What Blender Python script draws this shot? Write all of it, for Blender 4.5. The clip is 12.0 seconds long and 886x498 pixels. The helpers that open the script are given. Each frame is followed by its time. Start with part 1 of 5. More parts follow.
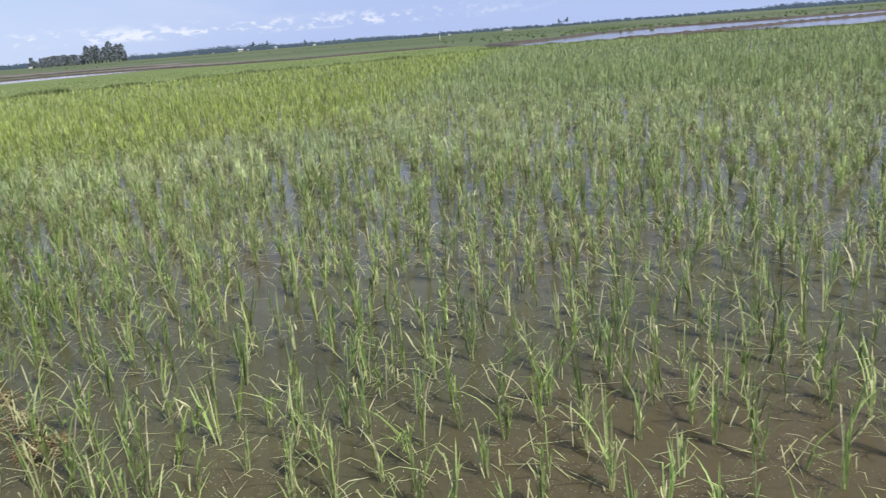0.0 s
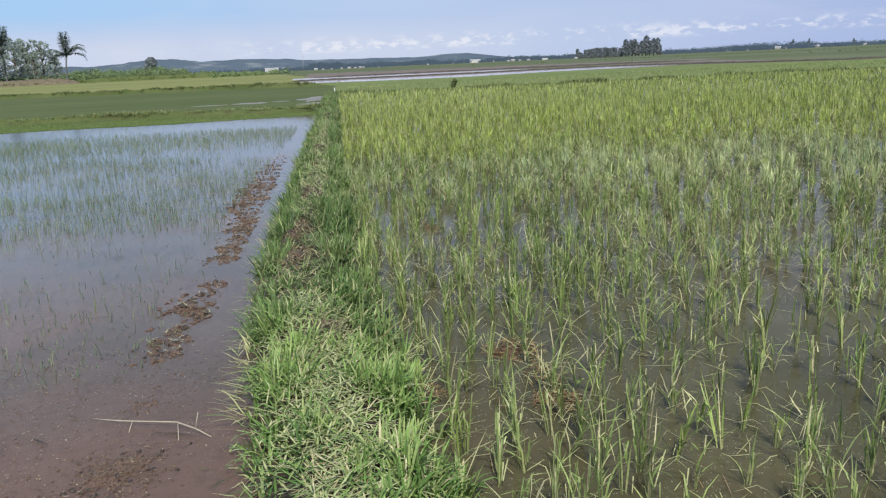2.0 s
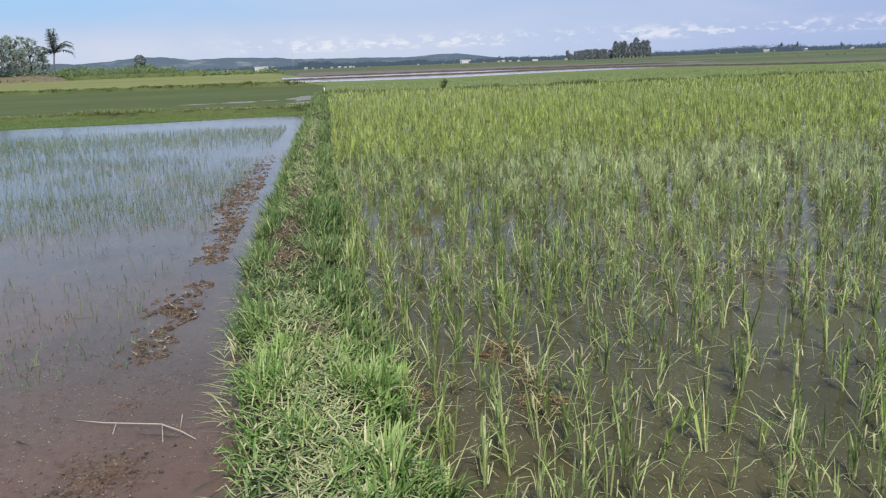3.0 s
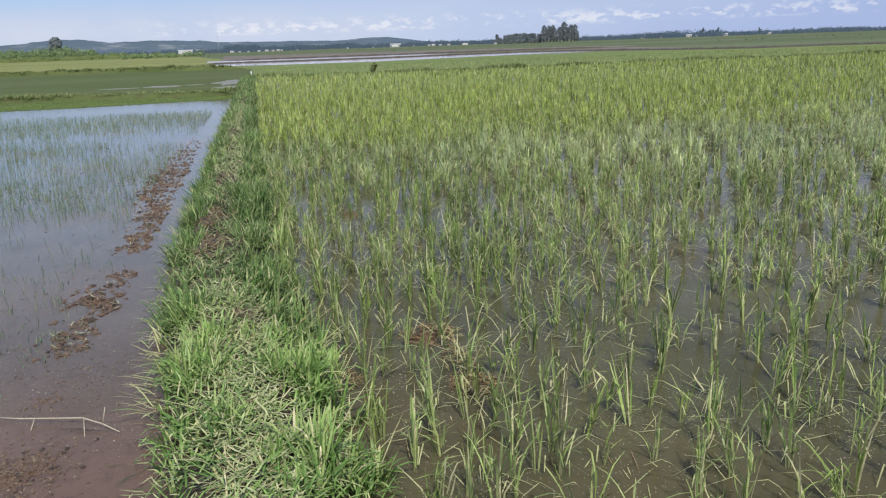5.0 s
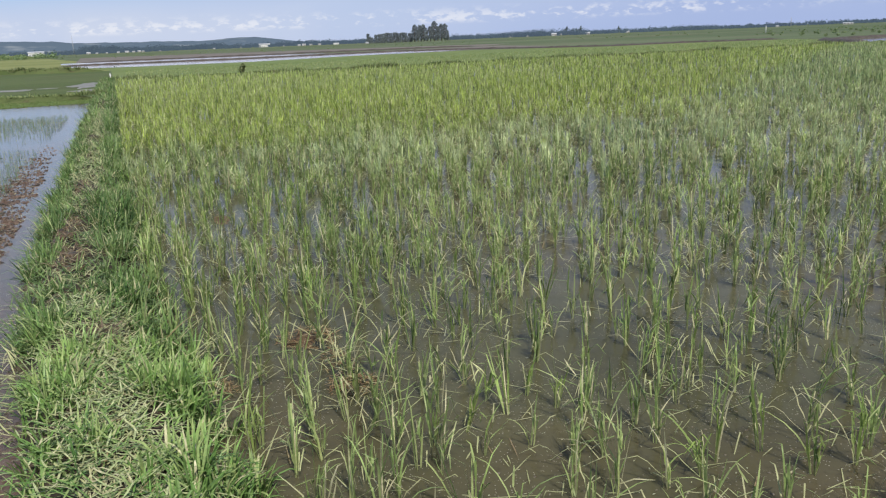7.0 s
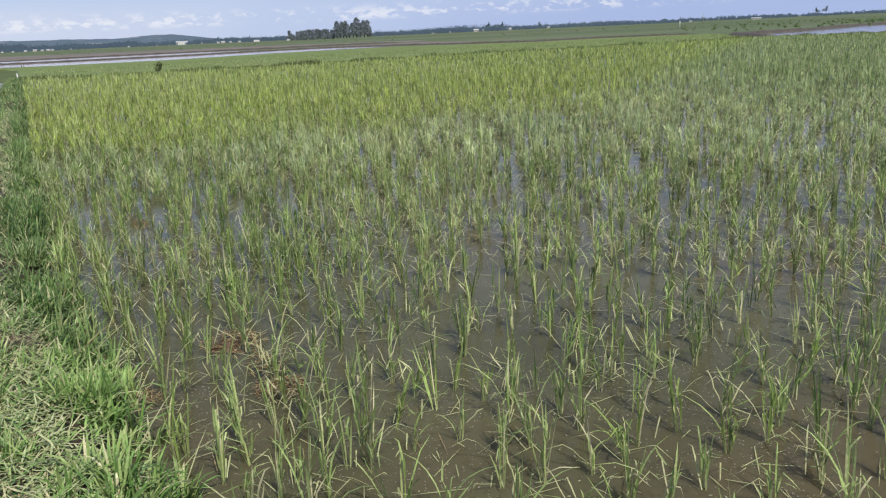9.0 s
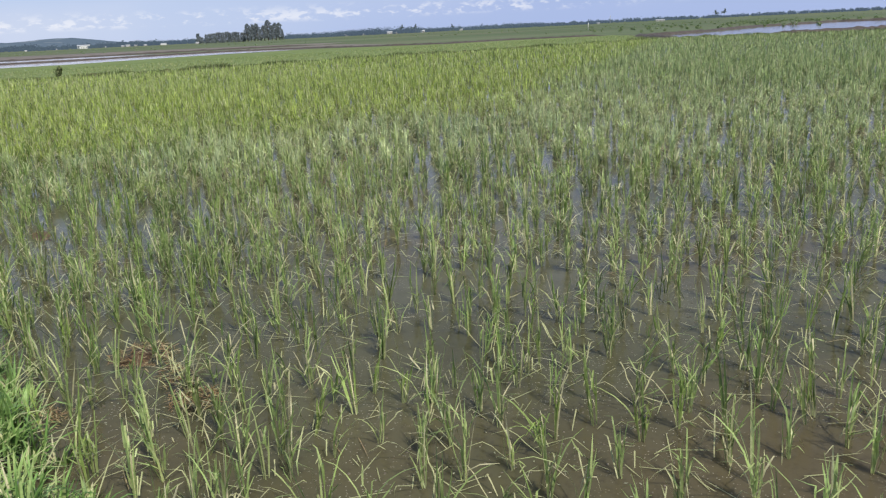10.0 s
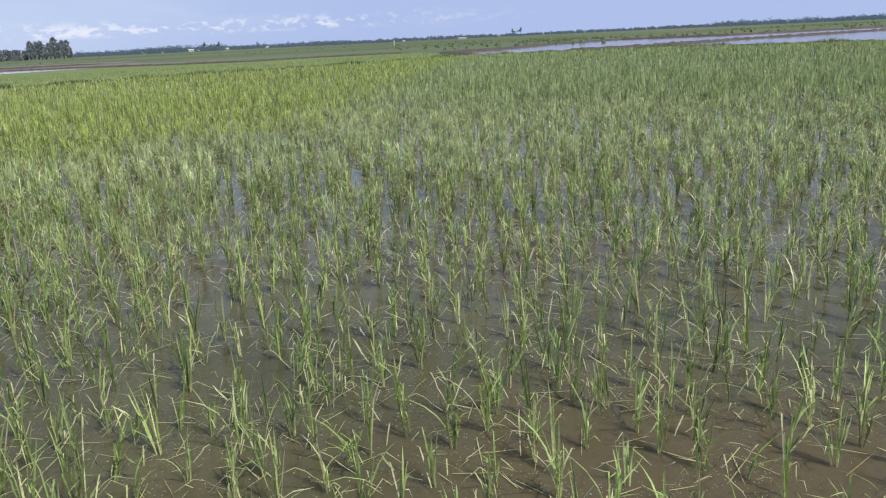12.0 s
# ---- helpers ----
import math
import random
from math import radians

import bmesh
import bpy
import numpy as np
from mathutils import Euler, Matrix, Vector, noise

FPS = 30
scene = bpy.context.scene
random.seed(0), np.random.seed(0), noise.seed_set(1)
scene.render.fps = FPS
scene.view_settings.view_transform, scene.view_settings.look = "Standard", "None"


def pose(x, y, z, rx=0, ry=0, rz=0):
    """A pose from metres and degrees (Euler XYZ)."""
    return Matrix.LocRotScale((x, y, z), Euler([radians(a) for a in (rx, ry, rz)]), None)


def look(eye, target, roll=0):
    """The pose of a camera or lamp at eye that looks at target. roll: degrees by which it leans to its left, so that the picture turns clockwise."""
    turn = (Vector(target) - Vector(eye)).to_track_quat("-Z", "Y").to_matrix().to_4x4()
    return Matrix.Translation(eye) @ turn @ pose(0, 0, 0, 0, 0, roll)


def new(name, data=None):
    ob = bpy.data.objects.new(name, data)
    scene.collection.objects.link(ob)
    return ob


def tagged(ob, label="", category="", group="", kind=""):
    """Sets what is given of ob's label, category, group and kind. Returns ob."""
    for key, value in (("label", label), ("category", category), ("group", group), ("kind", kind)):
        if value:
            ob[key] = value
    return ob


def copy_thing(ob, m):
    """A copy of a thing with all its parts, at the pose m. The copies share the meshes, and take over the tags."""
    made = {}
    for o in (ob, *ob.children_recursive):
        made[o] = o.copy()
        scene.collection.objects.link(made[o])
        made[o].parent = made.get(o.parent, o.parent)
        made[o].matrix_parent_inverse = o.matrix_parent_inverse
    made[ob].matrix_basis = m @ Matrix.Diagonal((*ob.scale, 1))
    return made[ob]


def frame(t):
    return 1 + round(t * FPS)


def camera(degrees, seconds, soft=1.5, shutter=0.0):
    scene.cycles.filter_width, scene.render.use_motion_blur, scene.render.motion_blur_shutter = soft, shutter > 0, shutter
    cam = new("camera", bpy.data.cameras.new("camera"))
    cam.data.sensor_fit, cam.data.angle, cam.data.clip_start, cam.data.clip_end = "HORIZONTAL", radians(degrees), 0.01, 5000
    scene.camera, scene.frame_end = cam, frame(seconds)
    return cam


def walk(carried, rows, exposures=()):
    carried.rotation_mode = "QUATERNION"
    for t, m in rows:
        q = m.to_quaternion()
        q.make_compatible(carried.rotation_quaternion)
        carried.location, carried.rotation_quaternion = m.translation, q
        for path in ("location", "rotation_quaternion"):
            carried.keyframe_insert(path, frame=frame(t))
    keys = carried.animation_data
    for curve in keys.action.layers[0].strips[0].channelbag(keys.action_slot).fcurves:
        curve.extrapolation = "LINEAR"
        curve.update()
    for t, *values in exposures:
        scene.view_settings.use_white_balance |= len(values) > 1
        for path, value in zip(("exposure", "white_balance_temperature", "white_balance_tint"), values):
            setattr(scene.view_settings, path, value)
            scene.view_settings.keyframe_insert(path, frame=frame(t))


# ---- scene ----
cam = camera(58.78, 12.0, soft=1.2, shutter=0.08)
# seconds, place and turn of the hand-held camera
PATH = [
    (0, 0.0000, 0.0000, 1.6046, 74.698, 4.271, -43.446),
    (0.5, -0.0719, 0.0411, 1.6067, 74.998, 3.783, -28.206),
    (1, -0.1159, 0.0755, 1.6018, 75.107, 3.013, -15.548),
    (1.5, -0.1343, 0.0904, 1.6002, 75.878, 2.695, -9.144),
    (2, -0.1411, 0.0955, 1.5997, 76.649, 2.565, -6.975),
    (2.5, -0.1341, 0.0994, 1.6051, 76.813, 2.373, -7.081),
    (3, -0.1285, 0.1004, 1.6075, 76.640, 2.112, -7.662),
    (5, -0.1031, 0.0898, 1.6010, 75.353, 1.918, -12.600),
    (5.5, -0.0918, 0.0898, 1.5961, 74.709, 2.222, -13.961),
    (6, -0.0828, 0.0920, 1.5906, 74.332, 2.337, -16.020),
    (6.5, -0.0794, 0.0925, 1.5938, 74.414, 2.414, -18.660),
    (7, -0.0731, 0.0835, 1.5959, 74.985, 2.204, -21.652),
    (7.5, -0.0727, 0.0705, 1.5980, 75.237, 1.948, -24.434),
    (9.5, -0.0483, 0.0622, 1.6048, 74.202, 2.777, -28.893),
    (10, -0.0353, 0.0560, 1.5982, 74.397, 2.643, -33.146),
    (10.5, -0.0095, 0.0384, 1.5960, 74.481, 2.846, -38.708),
    (11, 0.0075, 0.0274, 1.5956, 74.734, 2.628, -42.993),
    (11.5, 0.0158, 0.0140, 1.6032, 74.867, 2.654, -45.552),
    (12, 0.0201, 0.0128, 1.6012, 74.976, 2.590, -46.656),
]
walk(cam, [(t, pose(x, y, z, rx, ry, rz)) for t, x, y, z, rx, ry, rz in PATH],
     [(0.0, 0.18), (0.5, 0.09), (1.0, -0.04), (2.5, -0.04), (6.5, -0.05), (9.5, 0.0), (12.0, 0.08)])

# ---- sky and sun ----
SUN_UP, SUN_ROUND = 52.0, 183.0
world = bpy.data.worlds.new("sky")
scene.world = world
world.use_nodes = True
wn, wl = world.node_tree.nodes, world.node_tree.links
wn.clear()


def wnode(kind, **values):
    n = wn.new(kind)
    for key, value in values.items():
        n.inputs[key].default_value = value
    return n


def wmath(op, a, b=None):
    n = wn.new("ShaderNodeMath")
    n.operation = op
    for i, v in enumerate((a, b)):
        if v is None:
            continue
        if isinstance(v, (int, float)):
            n.inputs[i].default_value = v
        else:
            wl.new(v, n.inputs[i])
    return n.outputs[0]


def wrange(v, lo, hi, a=0.0, b=1.0):
    n = wn.new("ShaderNodeMapRange")
    n.interpolation_type = "SMOOTHSTEP"
    for i, q in enumerate((lo, hi, a, b)):
        n.inputs[i + 1].default_value = q
    wl.new(v, n.inputs[0])
    return n.outputs[0]


sky = wn.new("ShaderNodeTexSky")
sky.sky_type = "NISHITA"
sky.sun_disc = False
sky.sun_elevation, sky.sun_rotation = radians(SUN_UP), radians(SUN_ROUND)
sky.air_density, sky.dust_density, sky.ozone_density, sky.altitude = 1.0, 0.6, 2.5, 0.0
way = wn.new("ShaderNodeTexCoord").outputs["Generated"]
split = wn.new("ShaderNodeSeparateXYZ")
wl.new(way, split.inputs[0])
up = split.outputs["Z"]
# cumulus along the horizon: puffs stretched a little sideways, with flat grey feet
squash = wn.new("ShaderNodeMapping")
squash.inputs["Scale"].default_value = (1.0, 1.0, 2.3)
squash.inputs["Location"].default_value = (0.35, 0.1, 0.0)
wl.new(way, squash.inputs["Vector"])
puffs = wnode("ShaderNodeTexNoise", Scale=60.0, Detail=8.0, Roughness=0.6, Distortion=0.1)
banks = wnode("ShaderNodeTexNoise", Scale=6.0, Detail=3.0, Roughness=0.5)
wl.new(squash.outputs[0], puffs.inputs["Vector"])
wl.new(way, banks.inputs["Vector"])
belt = wmath("MULTIPLY", wrange(up, 0.015, 0.023), wrange(up, 0.040, 0.023))
dens = wmath("ADD", puffs.outputs["Fac"], wmath("MULTIPLY", wmath("SUBTRACT", banks.outputs["Fac"], 0.5), 0.5))
cumulus = wmath("MULTIPLY", wmath("MULTIPLY", wrange(dens, 0.49, 0.64), belt), wmath("MULTIPLY", wrange(split.outputs["X"], 0.82, 0.6), wrange(split.outputs["X"], -0.2, -0.05, 0.12, 1.0)))
# thin veil high up and a milky layer low down
veil = wnode("ShaderNodeTexNoise", Scale=3.0, Detail=6.0, Roughness=0.55, Distortion=0.6)
stretch = wn.new("ShaderNodeMapping")
stretch.inputs["Scale"].default_value = (1.0, 1.0, 5.0)
wl.new(way, stretch.inputs["Vector"])
wl.new(stretch.outputs[0], veil.inputs["Vector"])
thin = wmath("MULTIPLY", wrange(veil.outputs["Fac"], 0.42, 0.75), wrange(up, 0.0, 0.05, 0.0, 0.3))
low = wmath("MULTIPLY", wrange(up, 0.75, 0.0), 0.92)


def wmix(fac, a, colour):
    n = wn.new("ShaderNodeMix")
    n.data_type = "RGBA"
    wl.new(fac, n.inputs[0])
    wl.new(a, n.inputs[6])
    n.inputs[7].default_value = (*colour, 1)
    return n.outputs[2]


c = wmix(low, sky.outputs[0], (4.85, 5.95, 8.6))
clear = wmath("MULTIPLY", wmath("MULTIPLY", wrange(split.outputs["X"], 0.3, -0.42), wrange(up, 0.03, 0.075)), wrange(up, 0.4, 0.12))
c = wmix(clear, c, (4.0, 6.3, 9.2))
dim = wmath("MULTIPLY", wmath("MULTIPLY", wrange(split.outputs["X"], 0.2, 0.7), wrange(up, 0.5, 0.12)), 0.8)
c = wmix(dim, c, (3.85, 4.8, 7.7))
c = wmix(thin, c, (6.6, 7.2, 8.8))
haze = wmath("MULTIPLY", wmath("MULTIPLY", wrange(up, 0.072, 0.02), wrange(split.outputs["X"], 0.55, -0.1, 0.0, 1.0)), wrange(banks.outputs["Fac"], 0.35, 0.65, 0.4, 0.75))
c = wmix(haze, c, (6.9, 7.4, 8.7))
c = wmix(wmath("MULTIPLY", cumulus, 0.55), c, (9.6, 9.6, 9.9))
back = wn.new("ShaderNodeBackground")
back.inputs["Strength"].default_value = 0.1
wl.new(c, back.inputs["Color"])
wl.new(back.outputs[0], wn.new("ShaderNodeOutputWorld").inputs["Surface"])

sun = bpy.data.lights.new("sun", "SUN")
sun.energy, sun.angle, sun.color = 4.4, radians(0.6), (1.0, 0.95, 0.87)
sun_ob = new("sun", sun)
a = radians(SUN_ROUND)
sun_ob.matrix_world = look((0, 0, 0), (-math.sin(a) * math.cos(radians(SUN_UP)), -math.cos(a) * math.cos(radians(SUN_UP)), -math.sin(radians(SUN_UP))))
scene.view_settings.exposure = 0.0


# ---- materials ----
class Nodes:
    """A node material in short."""

    def __init__(self, name):
        self.mat = bpy.data.materials.new(name)
        self.mat.use_nodes = True
        self.n, self.l = self.mat.node_tree.nodes, self.mat.node_tree.links
        self.n.clear()
        self.out = self.n.new("ShaderNodeOutputMaterial")
        self.place = self.n.new("ShaderNodeNewGeometry")

    def put(self, socket, v):
        if isinstance(v, (int, float)):
            socket.default_value = v
        elif isinstance(v, tuple):
            socket.default_value = (*v, 1) if len(v) == 3 and socket.type == "RGBA" else v
        else:
            self.l.new(v, socket)

    def noise(self, scale, detail=4.0, rough=0.55, stretch=None, distort=0.0):
        n = self.n.new("ShaderNodeTexNoise")
        self.put(n.inputs["Scale"], scale), self.put(n.inputs["Detail"], detail)
        self.put(n.inputs["Roughness"], rough), self.put(n.inputs["Distortion"], distort)
        v = self.place.outputs["Position"]
        if stretch:
            m = self.n.new("ShaderNodeMapping")
            m.inputs["Scale"].default_value = stretch
            self.l.new(v, m.inputs["Vector"])
            v = m.outputs[0]
        self.l.new(v, n.inputs["Vector"])
        return n.outputs["Fac"]

    def cells(self, scale):
        n = self.n.new("ShaderNodeTexVoronoi")
        n.inputs["Scale"].default_value = scale
        self.l.new(self.place.outputs["Position"], n.inputs["Vector"])
        return n

    def math(self, op, a, b=0.0):
        n = self.n.new("ShaderNodeMath")
        n.operation = op
        self.put(n.inputs[0], a), self.put(n.inputs[1], b)
        return n.outputs[0]

    def ramp(self, v, lo, hi, a=0.0, b=1.0):
        n = self.n.new("ShaderNodeMapRange")
        self.put(n.inputs[0], v)
        for i, q in enumerate((lo, hi, a, b)):
            n.inputs[i + 1].default_value = q
        return n.outputs[0]

    def mix(self, fac, a, b):
        n = self.n.new("ShaderNodeMix")
        n.data_type = "RGBA"
        self.put(n.inputs[0], fac), self.put(n.inputs[6], a), self.put(n.inputs[7], b)
        return n.outputs[2]

    def bump(self, height, strength, distance):
        n = self.n.new("ShaderNodeBump")
        self.put(n.inputs["Strength"], strength), self.put(n.inputs["Distance"], distance)
        self.l.new(height, n.inputs["Height"])
        return n.outputs[0]

    def skin(self, colour, rough=0.8, spec=0.3, normal=None, ior=1.45, sheer=None):
        p = self.n.new("ShaderNodeBsdfPrincipled")
        self.put(p.inputs["Base Color"], colour), self.put(p.inputs["Roughness"], rough)
        self.put(p.inputs["Specular IOR Level"], spec), self.put(p.inputs["IOR"], ior)
        if normal is not None:
            self.l.new(normal, p.inputs["Normal"])
        end = p.outputs[0]
        if sheer:
            t = self.n.new("ShaderNodeBsdfTranslucent")
            self.put(t.inputs["Color"], colour)
            m = self.n.new("ShaderNodeMixShader")
            self.put(m.inputs[0], sheer)
            self.l.new(end, m.inputs[1]), self.l.new(t.outputs[0], m.inputs[2])
            end = m.outputs[0]
        self.l.new(end, self.out.inputs["Surface"])
        return self.mat


def leafy(name, dark, mid, pale, straw, straw_share, patch=0.35, sheer=0.3, rough=0.5, object_random=False, bleach=0.75, ripe=None, foot=0.0, lush=None):
    """Leaf blades: each blade its own green, some straw coloured, drifting in patches over the field."""
    m = Nodes(name)
    own = m.place.outputs["Random Per Island"]
    if object_random:
        info = m.n.new("ShaderNodeObjectInfo")
        own = m.math("FRACT", m.math("ADD", own, info.outputs["Random"]))
    patchy = m.ramp(m.noise(patch, 3.0), 0.35, 0.65)
    c = m.mix(own, dark, mid)
    c = m.mix(m.math("MULTIPLY", patchy, 0.8), c, pale)
    if lush:
        # single plants that stand out in a fresher yellow-green
        c = m.mix(m.ramp(m.noise(2.6, 1.0, 0.4, (1.0, 1.0, 0.05)), 0.54, 0.62, 0.0, 0.75), c, m.mix(own, tuple(0.45 * v for v in lush), lush))
    spot = m.n.new("ShaderNodeSeparateXYZ")
    m.l.new(m.place.outputs["Position"], spot.inputs[0])
    if ripe:
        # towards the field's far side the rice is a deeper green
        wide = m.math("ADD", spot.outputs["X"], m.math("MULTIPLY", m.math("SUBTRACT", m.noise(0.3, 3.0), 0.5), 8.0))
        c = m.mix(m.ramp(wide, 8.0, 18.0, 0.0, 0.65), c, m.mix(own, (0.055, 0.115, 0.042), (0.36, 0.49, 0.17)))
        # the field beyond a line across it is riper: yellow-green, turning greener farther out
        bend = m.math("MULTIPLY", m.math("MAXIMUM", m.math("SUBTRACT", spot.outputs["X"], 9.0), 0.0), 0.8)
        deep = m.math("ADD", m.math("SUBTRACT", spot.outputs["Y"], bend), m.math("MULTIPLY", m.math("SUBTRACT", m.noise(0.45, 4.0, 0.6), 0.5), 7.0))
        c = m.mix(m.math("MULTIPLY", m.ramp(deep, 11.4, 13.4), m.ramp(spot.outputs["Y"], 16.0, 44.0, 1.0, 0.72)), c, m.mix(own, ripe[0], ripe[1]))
    other = m.math("FRACT", m.math("MULTIPLY", own, 17.31))
    c = m.mix(m.math("LESS_THAN", other, straw_share), c, straw)
    third = m.math("FRACT", m.math("MULTIPLY", own, 41.77))
    c = m.mix(m.ramp(third, 0.55, 0.95, 0.0, bleach), c, tuple(0.45 * v + 0.55 * w for v, w in zip(pale, (0.50, 0.51, 0.24))))
    streak = m.ramp(m.noise(60.0, 2.0), 0.3, 0.7, 0.75, 1.15)
    if lush:
        # whole plants are paler or darker
        streak = m.math("MULTIPLY", streak, m.ramp(m.noise(4.6, 2.0, 0.5, (1.0, 1.0, 0.05)), 0.34, 0.66, 0.72, 1.5) if ripe else m.ramp(m.noise(4.6, 2.0, 0.5, (1.0, 1.0, 0.05)), 0.34, 0.66, 0.64, 1.5))
    if foot:
        # leaf sheaths are pale near the water
        c = m.mix(m.ramp(spot.outputs["Z"], 0.01, 0.09, foot, 0.0), c, (0.47, 0.46, 0.25))
    hsv = m.n.new("ShaderNodeHueSaturation")
    m.put(hsv.inputs["Color"], c), m.put(hsv.inputs["Value"], streak)
    return m.skin(hsv.outputs[0], rough, 0.35, sheer=sheer)


RICE = leafy("rice_leaf", (0.050, 0.105, 0.026), (0.24, 0.34, 0.10), (0.36, 0.45, 0.17), (0.55, 0.51, 0.31), 0.12, 0.5, sheer=0.25, object_random=True, rough=0.42, bleach=0.75, foot=0.35, lush=(0.31, 0.43, 0.10))
RICE_DEEP = leafy("deep_green_rice_leaf", (0.032, 0.080, 0.020), (0.155, 0.255, 0.058), (0.25, 0.355, 0.098), (0.52, 0.49, 0.27), 0.08, 0.9, sheer=0.22, rough=0.42, bleach=0.6, foot=0.2, lush=(0.28, 0.40, 0.08))
# base colour lifted above near rice, standing in for sunlit gloss and sky sheen
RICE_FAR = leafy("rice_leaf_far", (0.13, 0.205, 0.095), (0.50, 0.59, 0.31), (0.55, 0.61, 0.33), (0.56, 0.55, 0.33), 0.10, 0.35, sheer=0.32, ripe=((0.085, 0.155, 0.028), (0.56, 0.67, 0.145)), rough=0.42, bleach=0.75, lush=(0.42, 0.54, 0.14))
SEEDLING = leafy("seedling_leaf", (0.075, 0.145, 0.08), (0.17, 0.265, 0.145), (0.20, 0.31, 0.14), (0.33, 0.33, 0.19), 0.12, 0.3)
GRASS = leafy("bund_grass", (0.018, 0.058, 0.012), (0.125, 0.265, 0.056), (0.30, 0.45, 0.135), (0.54, 0.52, 0.30), 0.08, 1.6, sheer=0.06, rough=0.42, bleach=0.7)
GRASS_DEEP = leafy("uncut_grass", (0.020, 0.056, 0.016), (0.11, 0.215, 0.058), (0.20, 0.31, 0.10), (0.50, 0.47, 0.27), 0.09, 1.1, sheer=0.15, rough=0.42, bleach=0.5)
GRASS_FAR = leafy("dike_grass", (0.07, 0.135, 0.034), (0.14, 0.235, 0.068), (0.215, 0.305, 0.10), (0.40, 0.38, 0.20), 0.10, 0.15)
DARKGRASS = leafy("dark_grass", (0.04, 0.07, 0.02), (0.09, 0.13, 0.04), (0.14, 0.18, 0.06), (0.36, 0.34, 0.18), 0.08, 0.2)
BAND = leafy("pale_grass", (0.20, 0.28, 0.09), (0.29, 0.37, 0.14), (0.35, 0.41, 0.17), (0.45, 0.43, 0.23), 0.12, 0.15)
STRAW = leafy("straw", (0.36, 0.34, 0.17), (0.52, 0.49, 0.29), (0.42, 0.46, 0.22), (0.30, 0.22, 0.12), 0.08, 2.0, sheer=0.15, rough=0.6)
ROT = leafy("rotting_leaf", (0.10, 0.058, 0.028), (0.26, 0.155, 0.068), (0.30, 0.195, 0.09), (0.50, 0.42, 0.24), 0.12, 2.0, sheer=0.1, rough=0.6)
PALE = leafy("dead_leaf", (0.30, 0.33, 0.19), (0.46, 0.48, 0.32), (0.54, 0.54, 0.38), (0.56, 0.50, 0.33), 0.2, 1.0, sheer=0.2, rough=0.55)
CUT = leafy("cut_grass", (0.17, 0.25, 0.08), (0.47, 0.54, 0.26), (0.55, 0.59, 0.33), (0.55, 0.52, 0.32), 0.15, 2.0, sheer=0.15, rough=0.55)
LITTER = leafy("leaf_litter", (0.09, 0.055, 0.035), (0.19, 0.13, 0.085), (0.26, 0.19, 0.13), (0.42, 0.36, 0.25), 0.10, 2.0, sheer=0.05, rough=0.7, bleach=0.1)
CROWN = leafy("tree_leaf", (0.14, 0.20, 0.085), (0.22, 0.29, 0.13), (0.25, 0.32, 0.145), (0.22, 0.24, 0.12), 0.02, 0.2, sheer=0.35, bleach=0.0)
HEDGE = leafy("hedge_leaf", (0.17, 0.245, 0.11), (0.24, 0.335, 0.15), (0.27, 0.365, 0.17), (0.26, 0.28, 0.14), 0.03, 0.1, sheer=0.35, bleach=0.1)
# these three far leaf colours are paled and blued to imitate distance haze
CROWN_HAZED = leafy("hazed_tree_leaf", (0.27, 0.34, 0.30), (0.42, 0.49, 0.43), (0.47, 0.54, 0.46), (0.44, 0.44, 0.34), 0.04, 0.2, sheer=0.55, bleach=0.2)
CROWN_DARK = leafy("hazed_casuarina_leaf", (0.15, 0.18, 0.20), (0.25, 0.285, 0.30), (0.27, 0.31, 0.32), (0.22, 0.22, 0.18), 0.04, 0.2, sheer=0.35, bleach=0.1)
FROND = leafy("hazed_palm_leaf", (0.20, 0.26, 0.25), (0.31, 0.38, 0.35), (0.33, 0.40, 0.36), (0.34, 0.34, 0.28), 0.06, 0.3, sheer=0.5, bleach=0.2)




